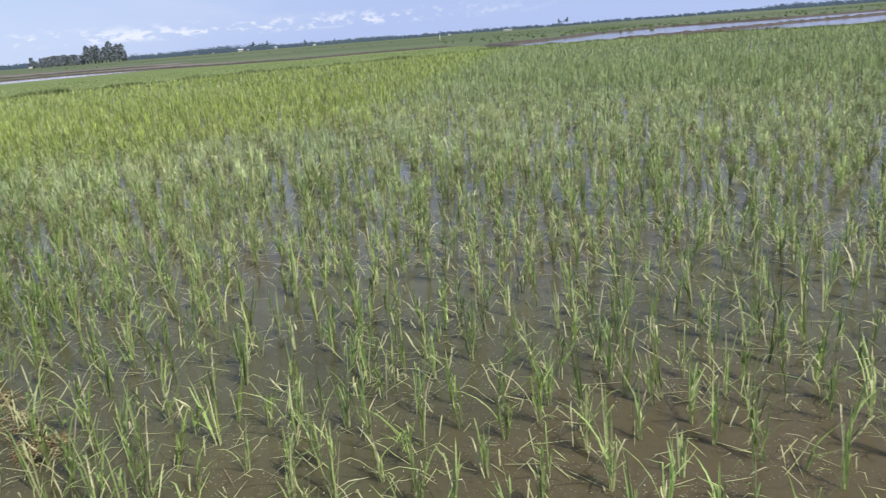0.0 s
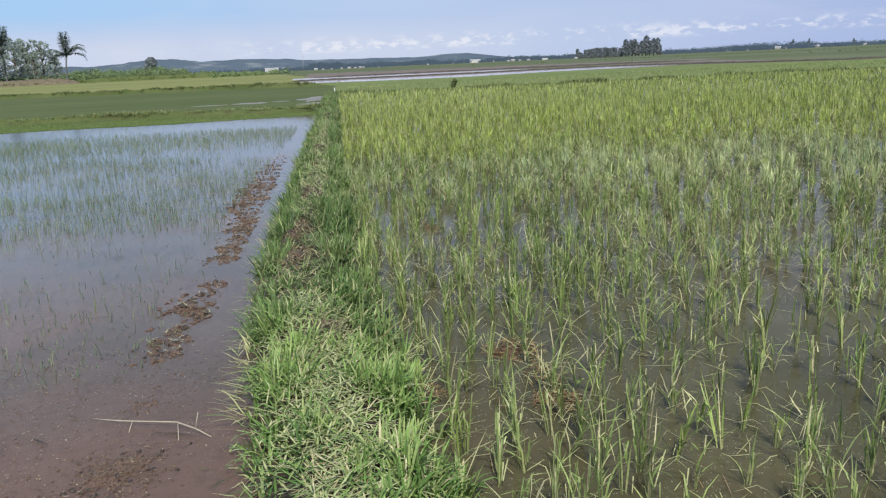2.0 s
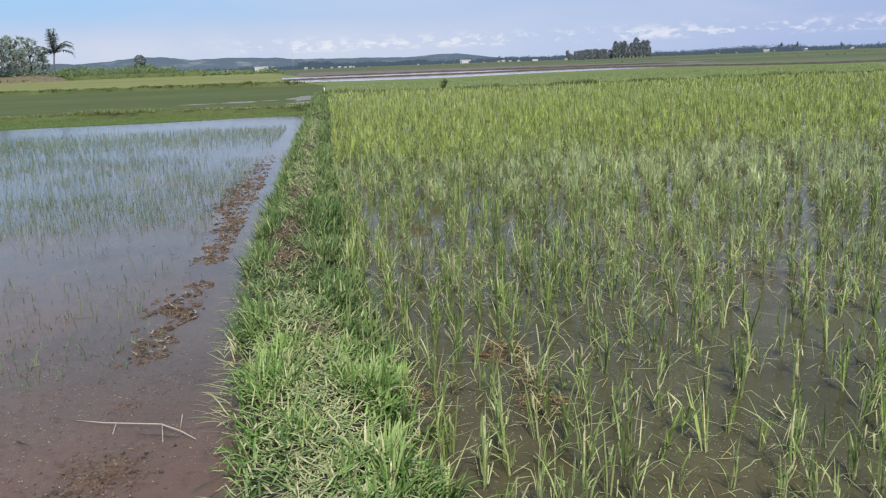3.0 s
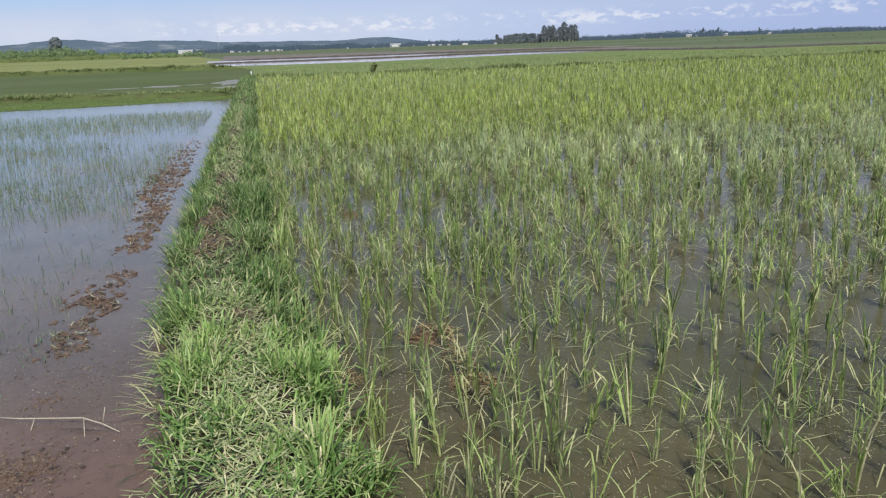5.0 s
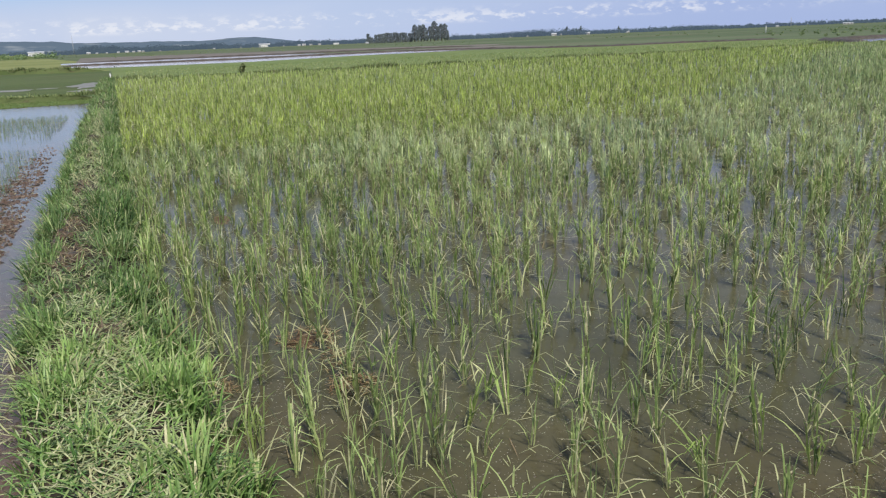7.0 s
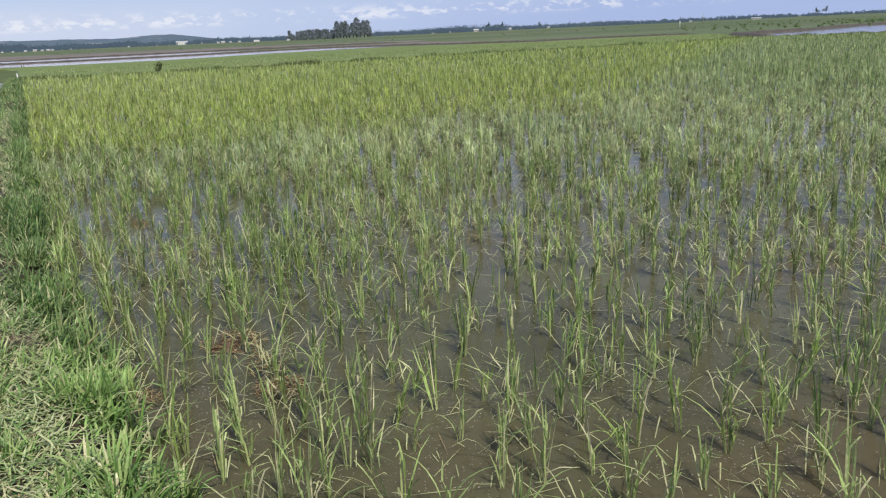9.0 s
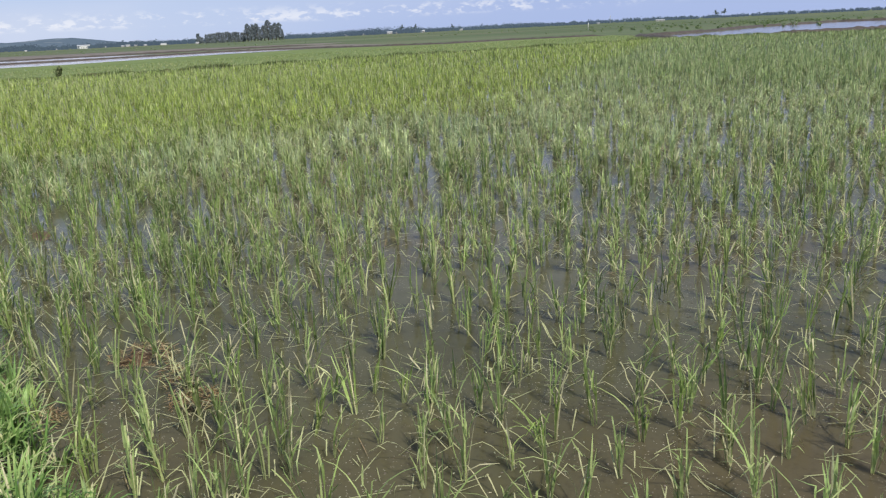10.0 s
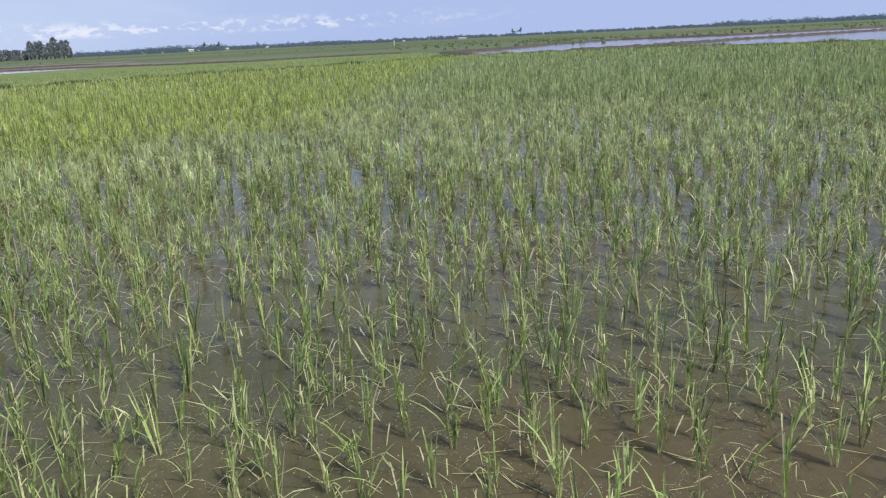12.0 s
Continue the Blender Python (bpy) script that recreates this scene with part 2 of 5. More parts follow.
def muddy_water(name, bed, bed_pale, red, red_share, ripple=0.02, silt=None, gloss=0.5):
    m = Nodes(name)
    c = m.mix(m.ramp(m.noise(1.1, 5.0), 0.35, 0.68), bed, bed_pale)
    c = m.mix(m.math("MULTIPLY", m.ramp(m.noise(0.45, 4.0), 0.48, 0.62), red_share), c, red)
    if silt:
        # a shoal of red silt under the water, round a place in the plan
        gap = m.n.new("ShaderNodeVectorMath")
        gap.operation = "DISTANCE"
        m.l.new(m.place.outputs["Position"], gap.inputs[0])
        gap.inputs[1].default_value = (silt[0], silt[1], 0)
        reach = m.math("ADD", gap.outputs["Value"], m.math("MULTIPLY", m.noise(1.3, 4.0), 1.6))
        c = m.mix(m.ramp(reach, silt[2] + 0.8, 1.2), c, silt[3])
    grit = m.cells(60.0)
    specks = m.math("MULTIPLY", m.math("LESS_THAN", grit.outputs["Distance"], 0.17), m.ramp(m.noise(1.6, 3.0), 0.42, 0.58))
    c = m.mix(m.ramp(m.noise(16.0, 5.0, 0.7), 0.52, 0.72, 0.0, 0.55), c, (0.045, 0.036, 0.024))
    c = m.mix(m.math("MULTIPLY", specks, 0.8), c, (0.36, 0.33, 0.25))
    h = m.math("ADD", m.noise(9.0, 2.0), m.math("MULTIPLY", m.noise(34.0, 2.0), 0.25))
    mat = m.skin(c, 0.10, gloss, m.bump(h, 0.12, ripple), ior=1.33)
    p = [q for q in m.n if q.type == "BSDF_PRINCIPLED"][0]
    p.subsurface_method = "BURLEY"
    m.put(p.inputs["Subsurface Weight"], 0.7), m.put(p.inputs["Subsurface Scale"], 0.09)
    p.inputs["Subsurface Radius"].default_value = (0.9, 0.85, 0.7)
    return mat


WATER = muddy_water("muddy_water", (0.070, 0.068, 0.036), (0.100, 0.096, 0.053), (0.125, 0.092, 0.050), 0.35, silt=(2.4, 0.8, 1.7, (0.098, 0.080, 0.047)), gloss=0.17)
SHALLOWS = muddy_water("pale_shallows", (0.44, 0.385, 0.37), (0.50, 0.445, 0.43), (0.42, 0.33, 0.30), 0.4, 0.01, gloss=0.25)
WATER_LEFT = muddy_water("silty_water", (0.10, 0.077, 0.060), (0.135, 0.104, 0.082), (0.16, 0.098, 0.068), 0.65, 0.012, silt=(-1.9, 1.6, 2.9, (0.17, 0.095, 0.071)), gloss=0.42)


def earth(name, a, b, c, rough=0.75, fine=22.0, lift=0.02, wet=0.3, stretch=None):
    m = Nodes(name)
    k = m.mix(m.ramp(m.noise(3.0, 5.0, 0.6), 0.35, 0.65), a, b)
    k = m.mix(m.ramp(m.noise(fine, 4.0, 0.65, stretch), 0.45, 0.7), k, c)
    r = m.ramp(m.noise(1.7, 3.0), 0.4, 0.6, rough - wet, rough)
    return m.skin(k, r, 0.4, m.bump(m.noise(fine * 2, 5.0, 0.7), 0.6, lift))


MUD = earth("wet_mud", (0.15, 0.098, 0.07), (0.205, 0.14, 0.10), (0.09, 0.058, 0.042), 0.6, 30.0, 0.03, 0.38)
PUDDLE = earth("pale_wet_mud", (0.20, 0.18, 0.15), (0.26, 0.235, 0.205), (0.16, 0.15, 0.11), 0.55, 1.2, 0.02, 0.2)
ROTMUD = earth("rotten_leaf_mud", (0.125, 0.078, 0.042), (0.175, 0.112, 0.060), (0.070, 0.050, 0.030), 0.7, 40.0, 0.03, 0.25)
SOIL = earth("bund_soil", (0.055, 0.042, 0.026), (0.085, 0.064, 0.040), (0.030, 0.023, 0.015), 0.9, 16.0, 0.03, 0.1)
SILT = earth("silt", (0.14, 0.12, 0.08), (0.20, 0.17, 0.125), (0.09, 0.075, 0.05), 0.7, 30.0, 0.02, 0.3)
WETSOIL = earth("wet_dark_soil", (0.05, 0.04, 0.03), (0.085, 0.065, 0.05), (0.03, 0.024, 0.02), 0.5, 30.0, 0.02, 0.3)
BANK = earth("dry_bank", (0.145, 0.115, 0.078), (0.205, 0.165, 0.12), (0.085, 0.09, 0.05), 0.95, 0.9, 0.1, 0.05)
DARKMUD = earth("dark_mud", (0.072, 0.058, 0.050), (0.10, 0.08, 0.068), (0.06, 0.052, 0.040), 0.8, 0.9, 0.1, 0.2)
PLOUGHED = earth("ploughed_mud", (0.165, 0.135, 0.115), (0.21, 0.175, 0.15), (0.085, 0.088, 0.055), 0.85, 0.22, 0.1, 0.2, (0.1, 1.0, 1.0))
# far palm trunks: haze put into the bark as grey
PALM_BARK = earth("hazed_palm_bark", (0.15, 0.155, 0.15), (0.20, 0.205, 0.20), (0.10, 0.105, 0.105), 0.9, 6.0, 0.02, 0.05)
BARK = earth("bark", (0.16, 0.13, 0.10), (0.22, 0.18, 0.14), (0.09, 0.07, 0.055), 0.9, 6.0, 0.02, 0.05)


def field_ground(name, a, b, c, big=0.05, small=0.6, stretch=(0.5, 1.0, 1.0)):
    m = Nodes(name)
    k = m.mix(m.ramp(m.noise(big, 4.0, 0.6, stretch), 0.38, 0.62), a, b)
    k = m.mix(m.ramp(m.noise(small, 5.0, 0.7, stretch), 0.5, 0.72), k, c)
    return m.skin(k, 0.9, 0.15, m.bump(m.noise(small * 6, 4.0, 0.7), 0.8, 0.15))


PLAIN = field_ground("far_fields", (0.074, 0.112, 0.050), (0.138, 0.166, 0.094), (0.165, 0.138, 0.10), 0.014, 0.08, (0.22, 1.0, 1.0))
TURF = field_ground("dike_turf", (0.09, 0.125, 0.04), (0.13, 0.165, 0.06), (0.12, 0.11, 0.06), 0.3, 2.2)
MEADOW = field_ground("young_rice_field", (0.098, 0.152, 0.038), (0.135, 0.185, 0.052), (0.08, 0.11, 0.03), 0.06, 0.9)
OLIVE = field_ground("olive_field", (0.088, 0.122, 0.044), (0.112, 0.140, 0.058), (0.09, 0.092, 0.05), 0.12, 0.5, (0.3, 1.0, 1.0))
YELLOWED = field_ground("yellow_green_field", (0.19, 0.215, 0.077), (0.25, 0.26, 0.105), (0.12, 0.15, 0.055), 0.03, 0.22, (0.25, 1.0, 1.0))


STRIP = field_ground("grassy_strip", (0.15, 0.20, 0.07), (0.185, 0.23, 0.09), (0.12, 0.16, 0.055), 0.03, 0.4, (0.3, 1.0, 1.0))


def plain(name, colour, rough=0.6, speck=0.12, scale=3.0):
    m = Nodes(name)
    dark = tuple(v * (1 - 2 * speck) for v in colour)
    return m.skin(m.mix(m.ramp(m.noise(scale, 5.0, 0.7), 0.35, 0.7), colour, dark), rough)


DEADWOOD = plain("dead_stalk", (0.50, 0.45, 0.35), 0.7, 0.1, 40.0)
WHITE = plain("white_paint", (0.75, 0.74, 0.70))
WALL = plain("pale_wall", (0.52, 0.50, 0.47), 0.8, 0.1, 0.4)
ROOF = plain("metal_roof", (0.55, 0.56, 0.58), 0.45, 0.1, 0.4)
GLASS = plain("dark_window", (0.03, 0.035, 0.04), 0.15)
STEEL = plain("galvanised_steel", (0.45, 0.46, 0.48), 0.5)


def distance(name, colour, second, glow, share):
    """Far hills and woods: part surface, part emission that imitates haze in the air."""
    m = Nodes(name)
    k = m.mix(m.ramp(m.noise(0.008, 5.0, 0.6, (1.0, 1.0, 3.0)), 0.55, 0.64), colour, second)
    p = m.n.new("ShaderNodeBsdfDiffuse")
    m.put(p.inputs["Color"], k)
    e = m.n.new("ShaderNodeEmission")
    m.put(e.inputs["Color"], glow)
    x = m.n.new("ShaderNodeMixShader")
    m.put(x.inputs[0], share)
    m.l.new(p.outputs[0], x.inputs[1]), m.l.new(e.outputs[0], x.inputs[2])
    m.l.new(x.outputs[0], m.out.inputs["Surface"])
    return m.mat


# the bluish glow is painted airlight; neither hills nor woods shine
HILL = distance("hazed_hill", (0.05, 0.07, 0.05), (0.32, 0.32, 0.26), (0.19, 0.26, 0.39), 0.62)
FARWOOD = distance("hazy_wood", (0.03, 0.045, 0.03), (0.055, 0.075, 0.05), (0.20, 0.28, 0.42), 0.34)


# ---- mesh helpers ----
rng = np.random.default_rng(11)


def mesh_from(name, verts, quads, mat, smooth=False):
    me = bpy.data.meshes.new(name)
    verts, quads = np.asarray(verts, dtype=np.float32), np.asarray(quads, dtype=np.int32)
    k = quads.shape[1]
    me.vertices.add(len(verts))
    me.vertices.foreach_set("co", verts.ravel())
    me.loops.add(quads.size)
    me.loops.foreach_set("vertex_index", quads.ravel())
    me.polygons.add(len(quads))
    me.polygons.foreach_set("loop_start", np.arange(0, quads.size, k, dtype=np.int32))
    me.polygons.foreach_set("use_smooth", np.full(len(quads), smooth))
    me.update(calc_edges=True)
    me.materials.append(mat)
    return me


def put_mesh(name, verts, quads, mat, parent=None, label="", smooth=False):
    ob = new(name, mesh_from(name, verts, quads, mat, smooth))
    if parent:
        ob.parent = parent
    return tagged(ob, label)


def part(name, bm, mat, parent=None, label="", smooth=True):
    me = bpy.data.meshes.new(name)
    for f in bm.faces:
        f.smooth = smooth
    bm.to_mesh(me)
    bm.free()
    me.materials.append(mat)
    ob = new(name, me)
    if parent:
        ob.parent = parent
    return tagged(ob, label)


def strips(base, az, lean, curl, length, width, segs, kink=None, wave=0.0):
    """Leaf blades as bent, tapering, slightly folded strips: arrays of one value a blade."""
    base = np.asarray(base, dtype=float)
    n = len(base)
    s = np.linspace(0, 1, segs + 1)
    ang = lean[:, None] + curl[:, None] * (s[None, :-1] + 0.5 / segs) ** 1.5
    if kink is not None:
        ang = ang + np.where(s[None, :-1] >= kink[:, None] - 1e-6, rng.uniform(0.8, 2.0, n)[:, None], 0.0)
    if wave:
        ang = ang + rng.normal(0, wave, (n, segs))
    dl = (length / segs)[:, None]
    r = np.concatenate([np.zeros((n, 1)), np.cumsum(np.sin(ang) * dl, 1)], 1)
    h = np.concatenate([np.zeros((n, 1)), np.cumsum(np.cos(ang) * dl, 1)], 1)
    w = width[:, None] * np.clip(0.55 + 1.4 * s - 1.85 * s ** 2.2, 0.06, 1)[None] * 0.5
    ca, sa = np.cos(az)[:, None], np.sin(az)[:, None]
    twist = rng.normal(0, 0.5, n)[:, None]
    cx, cy = -np.sin(az[:, None] + twist), np.cos(az[:, None] + twist)
    mid = np.stack([base[:, None, 0] + r * ca, base[:, None, 1] + r * sa, base[:, None, 2] + h], -1)
    side = np.stack([cx * w, cy * w, 0 * w], -1)
    v = np.stack([mid - side, mid + side], 2).reshape(-1, 3)
    row = (segs + 1) * 2
    q = np.array([[2 * i, 2 * i + 1, 2 * i + 3, 2 * i + 2] for i in range(segs)])
    f = (np.arange(n)[:, None, None] * row + q[None]).reshape(-1, 4)
    return v, f


def joined(pieces):
    vs, fs, k = [], [], 0
    for v, f in pieces:
        vs.append(v), fs.append(np.asarray(f) + k)
        k += len(v)
    return np.concatenate(vs), np.concatenate(fs)


def tuft(xy, count, height, spread, width, segs, lean=0.16, bent=0.15, z=0.0, broken=0.0):
    """Blades for many tufts: xy (n, 2), count of blades each; height an array or a number."""
    n = len(xy)
    who = np.repeat(np.arange(n), count)
    m = len(who)
    height = np.broadcast_to(np.asarray(height, dtype=float), (n,))[who] * rng.uniform(0.6, 1.08, m)
    a = rng.uniform(0, 2 * np.pi, m)
    d = spread * np.sqrt(rng.random(m))
    zz = np.broadcast_to(np.asarray(z, dtype=float), (n,))[who]
    base = np.stack([xy[who, 0] + d * np.cos(a), xy[who, 1] + d * np.sin(a), zz - 0.01], 1)
    az = a + rng.normal(0, 0.5, m)
    tilt = np.abs(rng.normal(0, lean, m)) + 0.03
    curl = np.abs(rng.normal(0.25, 0.3, m))
    droop = rng.random(m) < bent
    curl[droop] += rng.uniform(0.9, 2.0, droop.sum())
    kink = np.where(rng.random(m) < broken, rng.uniform(0.45, 0.85, m), 9.0)
    return strips(base, az, tilt, curl, height, width * rng.uniform(0.7, 1.2, m), segs, kink)


def rice_blades(xy, tall, tillers, leaves, width, segs, broken=0.38, wide=0.10):
    """Rice plants: stems bundled at the foot and fanning out, arched or snapped over at the tip, with short splayed leaves."""
    n = len(xy)
    tall = np.broadcast_to(np.asarray(tall, dtype=float), (n,))
    tip = rng.uniform(0, 2 * np.pi, n), np.abs(rng.normal(0, 0.09, n))
    who = np.repeat(np.arange(n), tillers)
    m = len(who)
    a, d = rng.uniform(0, 2 * np.pi, m), 0.011 * np.sqrt(rng.random(m))
    base = np.stack([xy[who, 0] + d * np.cos(a), xy[who, 1] + d * np.sin(a), np.full(m, -0.01)], 1)
    fan = np.abs(rng.normal(0.03, wide, m))
    sx, sy = tip[1][who] * np.cos(tip[0][who]) + fan * np.cos(a), tip[1][who] * np.sin(tip[0][who]) + fan * np.sin(a)
    saz, slean = np.arctan2(sy, sx), np.hypot(sx, sy)
    slen = tall[who] * rng.uniform(0.55, 1.08, m)
    kind = rng.random(m)
    kink = np.where(kind < 0.2 + 0.35 * broken, rng.uniform(0.5, 0.88, m), 9.0)
    curl = np.where(kind > 0.72, rng.uniform(0.7, 1.9, m), rng.normal(0.05, 0.14, m))
    stems = strips(base, saz, slean, curl, slen, width * rng.uniform(0.7, 1.0, m), segs, kink, wave=0.05)
    up = np.repeat(np.arange(m), leaves)
    k = len(up)
    f = rng.uniform(0.10, 0.62, k)
    way = np.stack([np.sin(slean) * np.cos(saz), np.sin(slean) * np.sin(saz), np.cos(slean)], 1)
    start = base[up] + way[up] * (f * slen[up])[:, None]
    laz = rng.uniform(0, 2 * np.pi, k)
    kink = np.where(rng.random(k) < broken, rng.uniform(0.35, 0.8, k), 9.0)
    splay = rng.random(k) < 0.18 + 0.5 * broken
    lean = np.where(splay, rng.uniform(0.35, 1.2, k), rng.uniform(0.03, 0.30, k))
    blades = strips(start, laz, lean, rng.normal(0.15, 0.35, k), tall[who][up] * rng.uniform(0.16, 0.44, k), width * rng.uniform(0.6, 1.05, k), segs, kink, wave=0.10)
    blades[0][:, 2] = np.maximum(blades[0][:, 2], 0.004)
    return joined([stems, blades])


def snoise(x, y, scale, seed=0.0):
    return noise.noise((x * scale + seed, y * scale - seed, seed * 1.7))


def sheet(name, corners, z, mat, label, category="field"):
    """A level piece of the ground, by its corners."""
    bm = bmesh.new()
    bm.faces.new([bm.verts.new((x, y, z)) for x, y in corners])
    if bm.faces[:][0].normal.z < 0:
        bmesh.ops.reverse_faces(bm, faces=bm.faces[:])
    return tagged(part(name, bm, mat, smooth=False), label, category, kind="structure")


def ridge(name, line, half, high, mat, label, step=0.25, rough=0.3, foot=-0.15, across=9, category="dike", kind="structure", seed=1.0):
    """A long low bank of earth along a line of points, uneven in width and height."""
    pts = [Vector(p) for p in line]
    path = []
    for p, q in zip(pts, pts[1:]):
        k = max(2, int((q - p).length / step))
        path += [p.lerp(q, i / k) for i in range(k)]
    path.append(pts[-1])
    v, f = [], []
    for i, p in enumerate(path):
        d = (path[min(i + 1, len(path) - 1)] - path[max(i - 1, 0)]).normalized()
        side = Vector((-d.y, d.x))
        for j in range(across):
            u = 2 * j / (across - 1) - 1
            w = half * (1 + rough * 0.5 * snoise(p.x, p.y, 0.9, seed))
            o = p + side * u * w
            k = (1 - abs(u) ** 1.9) * min(1.0, (i + 0.5) / 5, (len(path) - i - 0.5) / 5) ** 0.6
            z = foot + (high - foot) * k * (1 + rough * snoise(o.x, o.y, 2.1, seed + 5) + 0.5 * rough * snoise(o.x, o.y, 6.0, seed + 9))
            v.append((o.x, o.y, z))
    for i in range(len(path) - 1):
        for j in range(across - 1):
            a = i * across + j
            f.append((a, a + across, a + across + 1, a + 1))
    return tagged(put_mesh(name, v, f, mat, smooth=True), label, category, kind=kind)


def tube(bm, pts, radii, sides=7):
    """A tapering tube through points."""
    rings = []
    for i, p in enumerate(pts):
        d = (Vector(pts[min(i + 1, len(pts) - 1)]) - Vector(pts[max(i - 1, 0)])).normalized()
        x = d.orthogonal().normalized()
        y = d.cross(x)
        rings.append([bm.verts.new(Vector(p) + radii[i] * (math.cos(t) * x + math.sin(t) * y)) for t in (2 * math.pi * k / sides for k in range(sides))])
    for r, q in zip(rings, rings[1:]):
        for k in range(sides):
            bm.faces.new((r[k], r[(k + 1) % sides], q[(k + 1) % sides], q[k]))
    bm.faces.new(rings[0][::-1]), bm.faces.new(rings[-1])


# ---- the lie of the land ----
# the bund's middle line: x by y
BUND = ((-12.0, 0.02), (0.0, -0.09), (3.0, -0.29), (5.0, -0.48), (7.0, -0.58), (14.0, -0.69), (36.0, -0.9), (48.0, -0.95))


def bund_x(y):
    return np.interp(y, [p[0] for p in BUND], [p[1] for p in BUND])


# far edge of the rice field
EDGE = ((-0.6, 45.6), (5.8, 44.4), (15.6, 44.3), (21.1, 44.5), (28.2, 43.2), (35.7, 43.7), (42.0, 43.2), (49.5, 42.4), (53.2, 35.4), (57.0, 29.0), (56.4, 22.2), (59.0, 16.0), (63.0, 6.0), (67.0, -6.0))


def inside(x, y):
    """Within the rice field, before its far edge."""
    ex, ey = np.array([p[0] for p in EDGE]), np.array([p[1] for p in EDGE])
    a, e = np.arctan2(x, y), np.arctan2(ex, ey)
    reach = np.interp(a, e, np.hypot(ex, ey))
    return (np.hypot(x, y) < reach) & (x > bund_x(y) + 0.42)


bm = bmesh.new()
bmesh.ops.create_grid(bm, x_segments=40, y_segments=40, size=4200)
for v in bm.verts:
    v.co.z = -0.006
tagged(part("ground", bm, PLAIN, smooth=False), "flat green and brown farmland reaching to the horizon", "ground", kind="structure")

sheet("water_1", [(-0.03, -12), (69, -12)] + list(EDGE[::-1]) + [(-0.88, 36), (-0.67, 14), (-0.48, 5), (-0.1, 0)], 0.0, WATER,
      "shallow brown muddy water standing in the rice field", "water")
sheet("water_2", [(-60, -12), (-0.07, -12), (-0.14, 0), (-0.52, 5), (-0.71, 14), (-0.92, 33.2), (-60, 33.2)], 0.0, WATER_LEFT, "shallow silty water in the sparsely planted paddy", "water")
sheet("field_1", [(-60, 25.5), (-14, 26.4), (-9.5, 27.4), (-6, 27.3), (-3.5, 28.0), (-0.9, 28.3), (-0.95, 31.0), (-60, 33)], 0.004, MEADOW, "low green strip of young rice beyond the open water")
sheet("field_2", [(-140, 34.5), (-60, 33), (-0.95, 31.0), (-1.2, 74), (-5.7, 74.5), (-11, 78.7), (-24, 79.5), (-34, 84.6), (-140, 102)], 0.002, OLIVE, "olive green paddy between two grassy dikes")


def puddle(name, x, y, a, b, seed, label):
    """A puddle with a ragged shore."""
    ring = []
    for i in range(40):
        t = 2 * math.pi * i / 40
        k = 1 + 0.5 * snoise(math.cos(t), math.sin(t), 1.6, seed) + 0.3 * snoise(math.cos(t), math.sin(t), 5.0, seed)
        ring.append((x + a * k * math.cos(t), y + b * k * math.sin(t)))
    return sheet(name, ring, 0.006, PUDDLE, label, "mud")


puddle("mud_flat_1", -4.9, 41.6, 0.95, 1.0, 3.0, "patch of pale wet mud in the olive paddy")
puddle("mud_flat_2", -2.0, 43.6, 0.62, 3.2, 8.0, "pale wet mud beside the bund")
puddle("mud_flat_4", -6.9, 41.2, 0.9, 0.45, 13.0, "streak of pale wet mud in the olive paddy")
puddle("mud_flat_5", -3.5, 42.3, 0.45, 0.4, 17.0, "small patch of pale wet mud in the olive paddy")
puddle("mud_flat_3", -1.75, 37.9, 0.55, 1.1, 5.0, "pale wet mud at the foot of the bund")
sheet("field_3", [(-380, 172), (-34, 84.6), (-24, 79.5), (-11, 78.7), (-5.7, 74.5), (-1.2, 74), (-6, 150), (-24, 300), (-66, 336), (-118, 316), (-380, 290)], 0.001, YELLOWED, "yellow-green ripening field beyond the second dike")
sheet("field_4", list(EDGE[:8]) + [(61.3, 57), (69.7, 70), (58.3, 76.5), (50.5, 76.5), (46.8, 83), (40.8, 92), (25, 91), (12, 84), (2, 86), (-3.6, 89), (-1.1, 74)], 0.003, STRIP, "pale green strip of grass behind the field's far dike")
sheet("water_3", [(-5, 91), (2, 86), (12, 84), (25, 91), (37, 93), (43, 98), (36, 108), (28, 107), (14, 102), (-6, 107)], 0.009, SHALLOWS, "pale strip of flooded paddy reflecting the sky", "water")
sheet("field_5", [(-7, 108), (14, 102), (28, 107), (36, 108), (43, 98), (47, 92), (54, 96), (60, 126), (30, 122), (22, 118), (8, 119), (-7, 122)], 0.006, PLOUGHED, "bare brown ploughed paddy mud")
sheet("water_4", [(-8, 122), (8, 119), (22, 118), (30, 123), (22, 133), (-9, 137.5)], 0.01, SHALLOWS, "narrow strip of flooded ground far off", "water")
sheet("field_6", [(-7, 139), (24, 134.5), (60, 131), (74, 150), (40, 205), (-11, 250)], 0.004, PLOUGHED, "bare brown ploughed paddy mud farther off")
sheet("water_5", list(EDGE[7:13]) + [(150, -6), (150, 38), (118, 52), (114, 68), (95.6, 66.5), (71.6, 57.5), (61.6, 57)], 0.0, WATER_LEFT,
      "flooded paddy shining beyond the field's edge", "water")

# ---- dikes ----
ridge("bund", [(x, y) for y, x in BUND], 0.45, 0.17, SOIL, "narrow earth bund between two flooded paddies, overgrown with grass", 0.12, 0.25, across=13)
ridge("dike_1", [(-60, 33.2), (-20, 32.6), (-9, 32.3), (-4.7, 31.5), (-0.9, 30.6)], 0.5, 0.2, TURF, "low grassy dike across the paddies", 0.3, 0.5, seed=2.0)
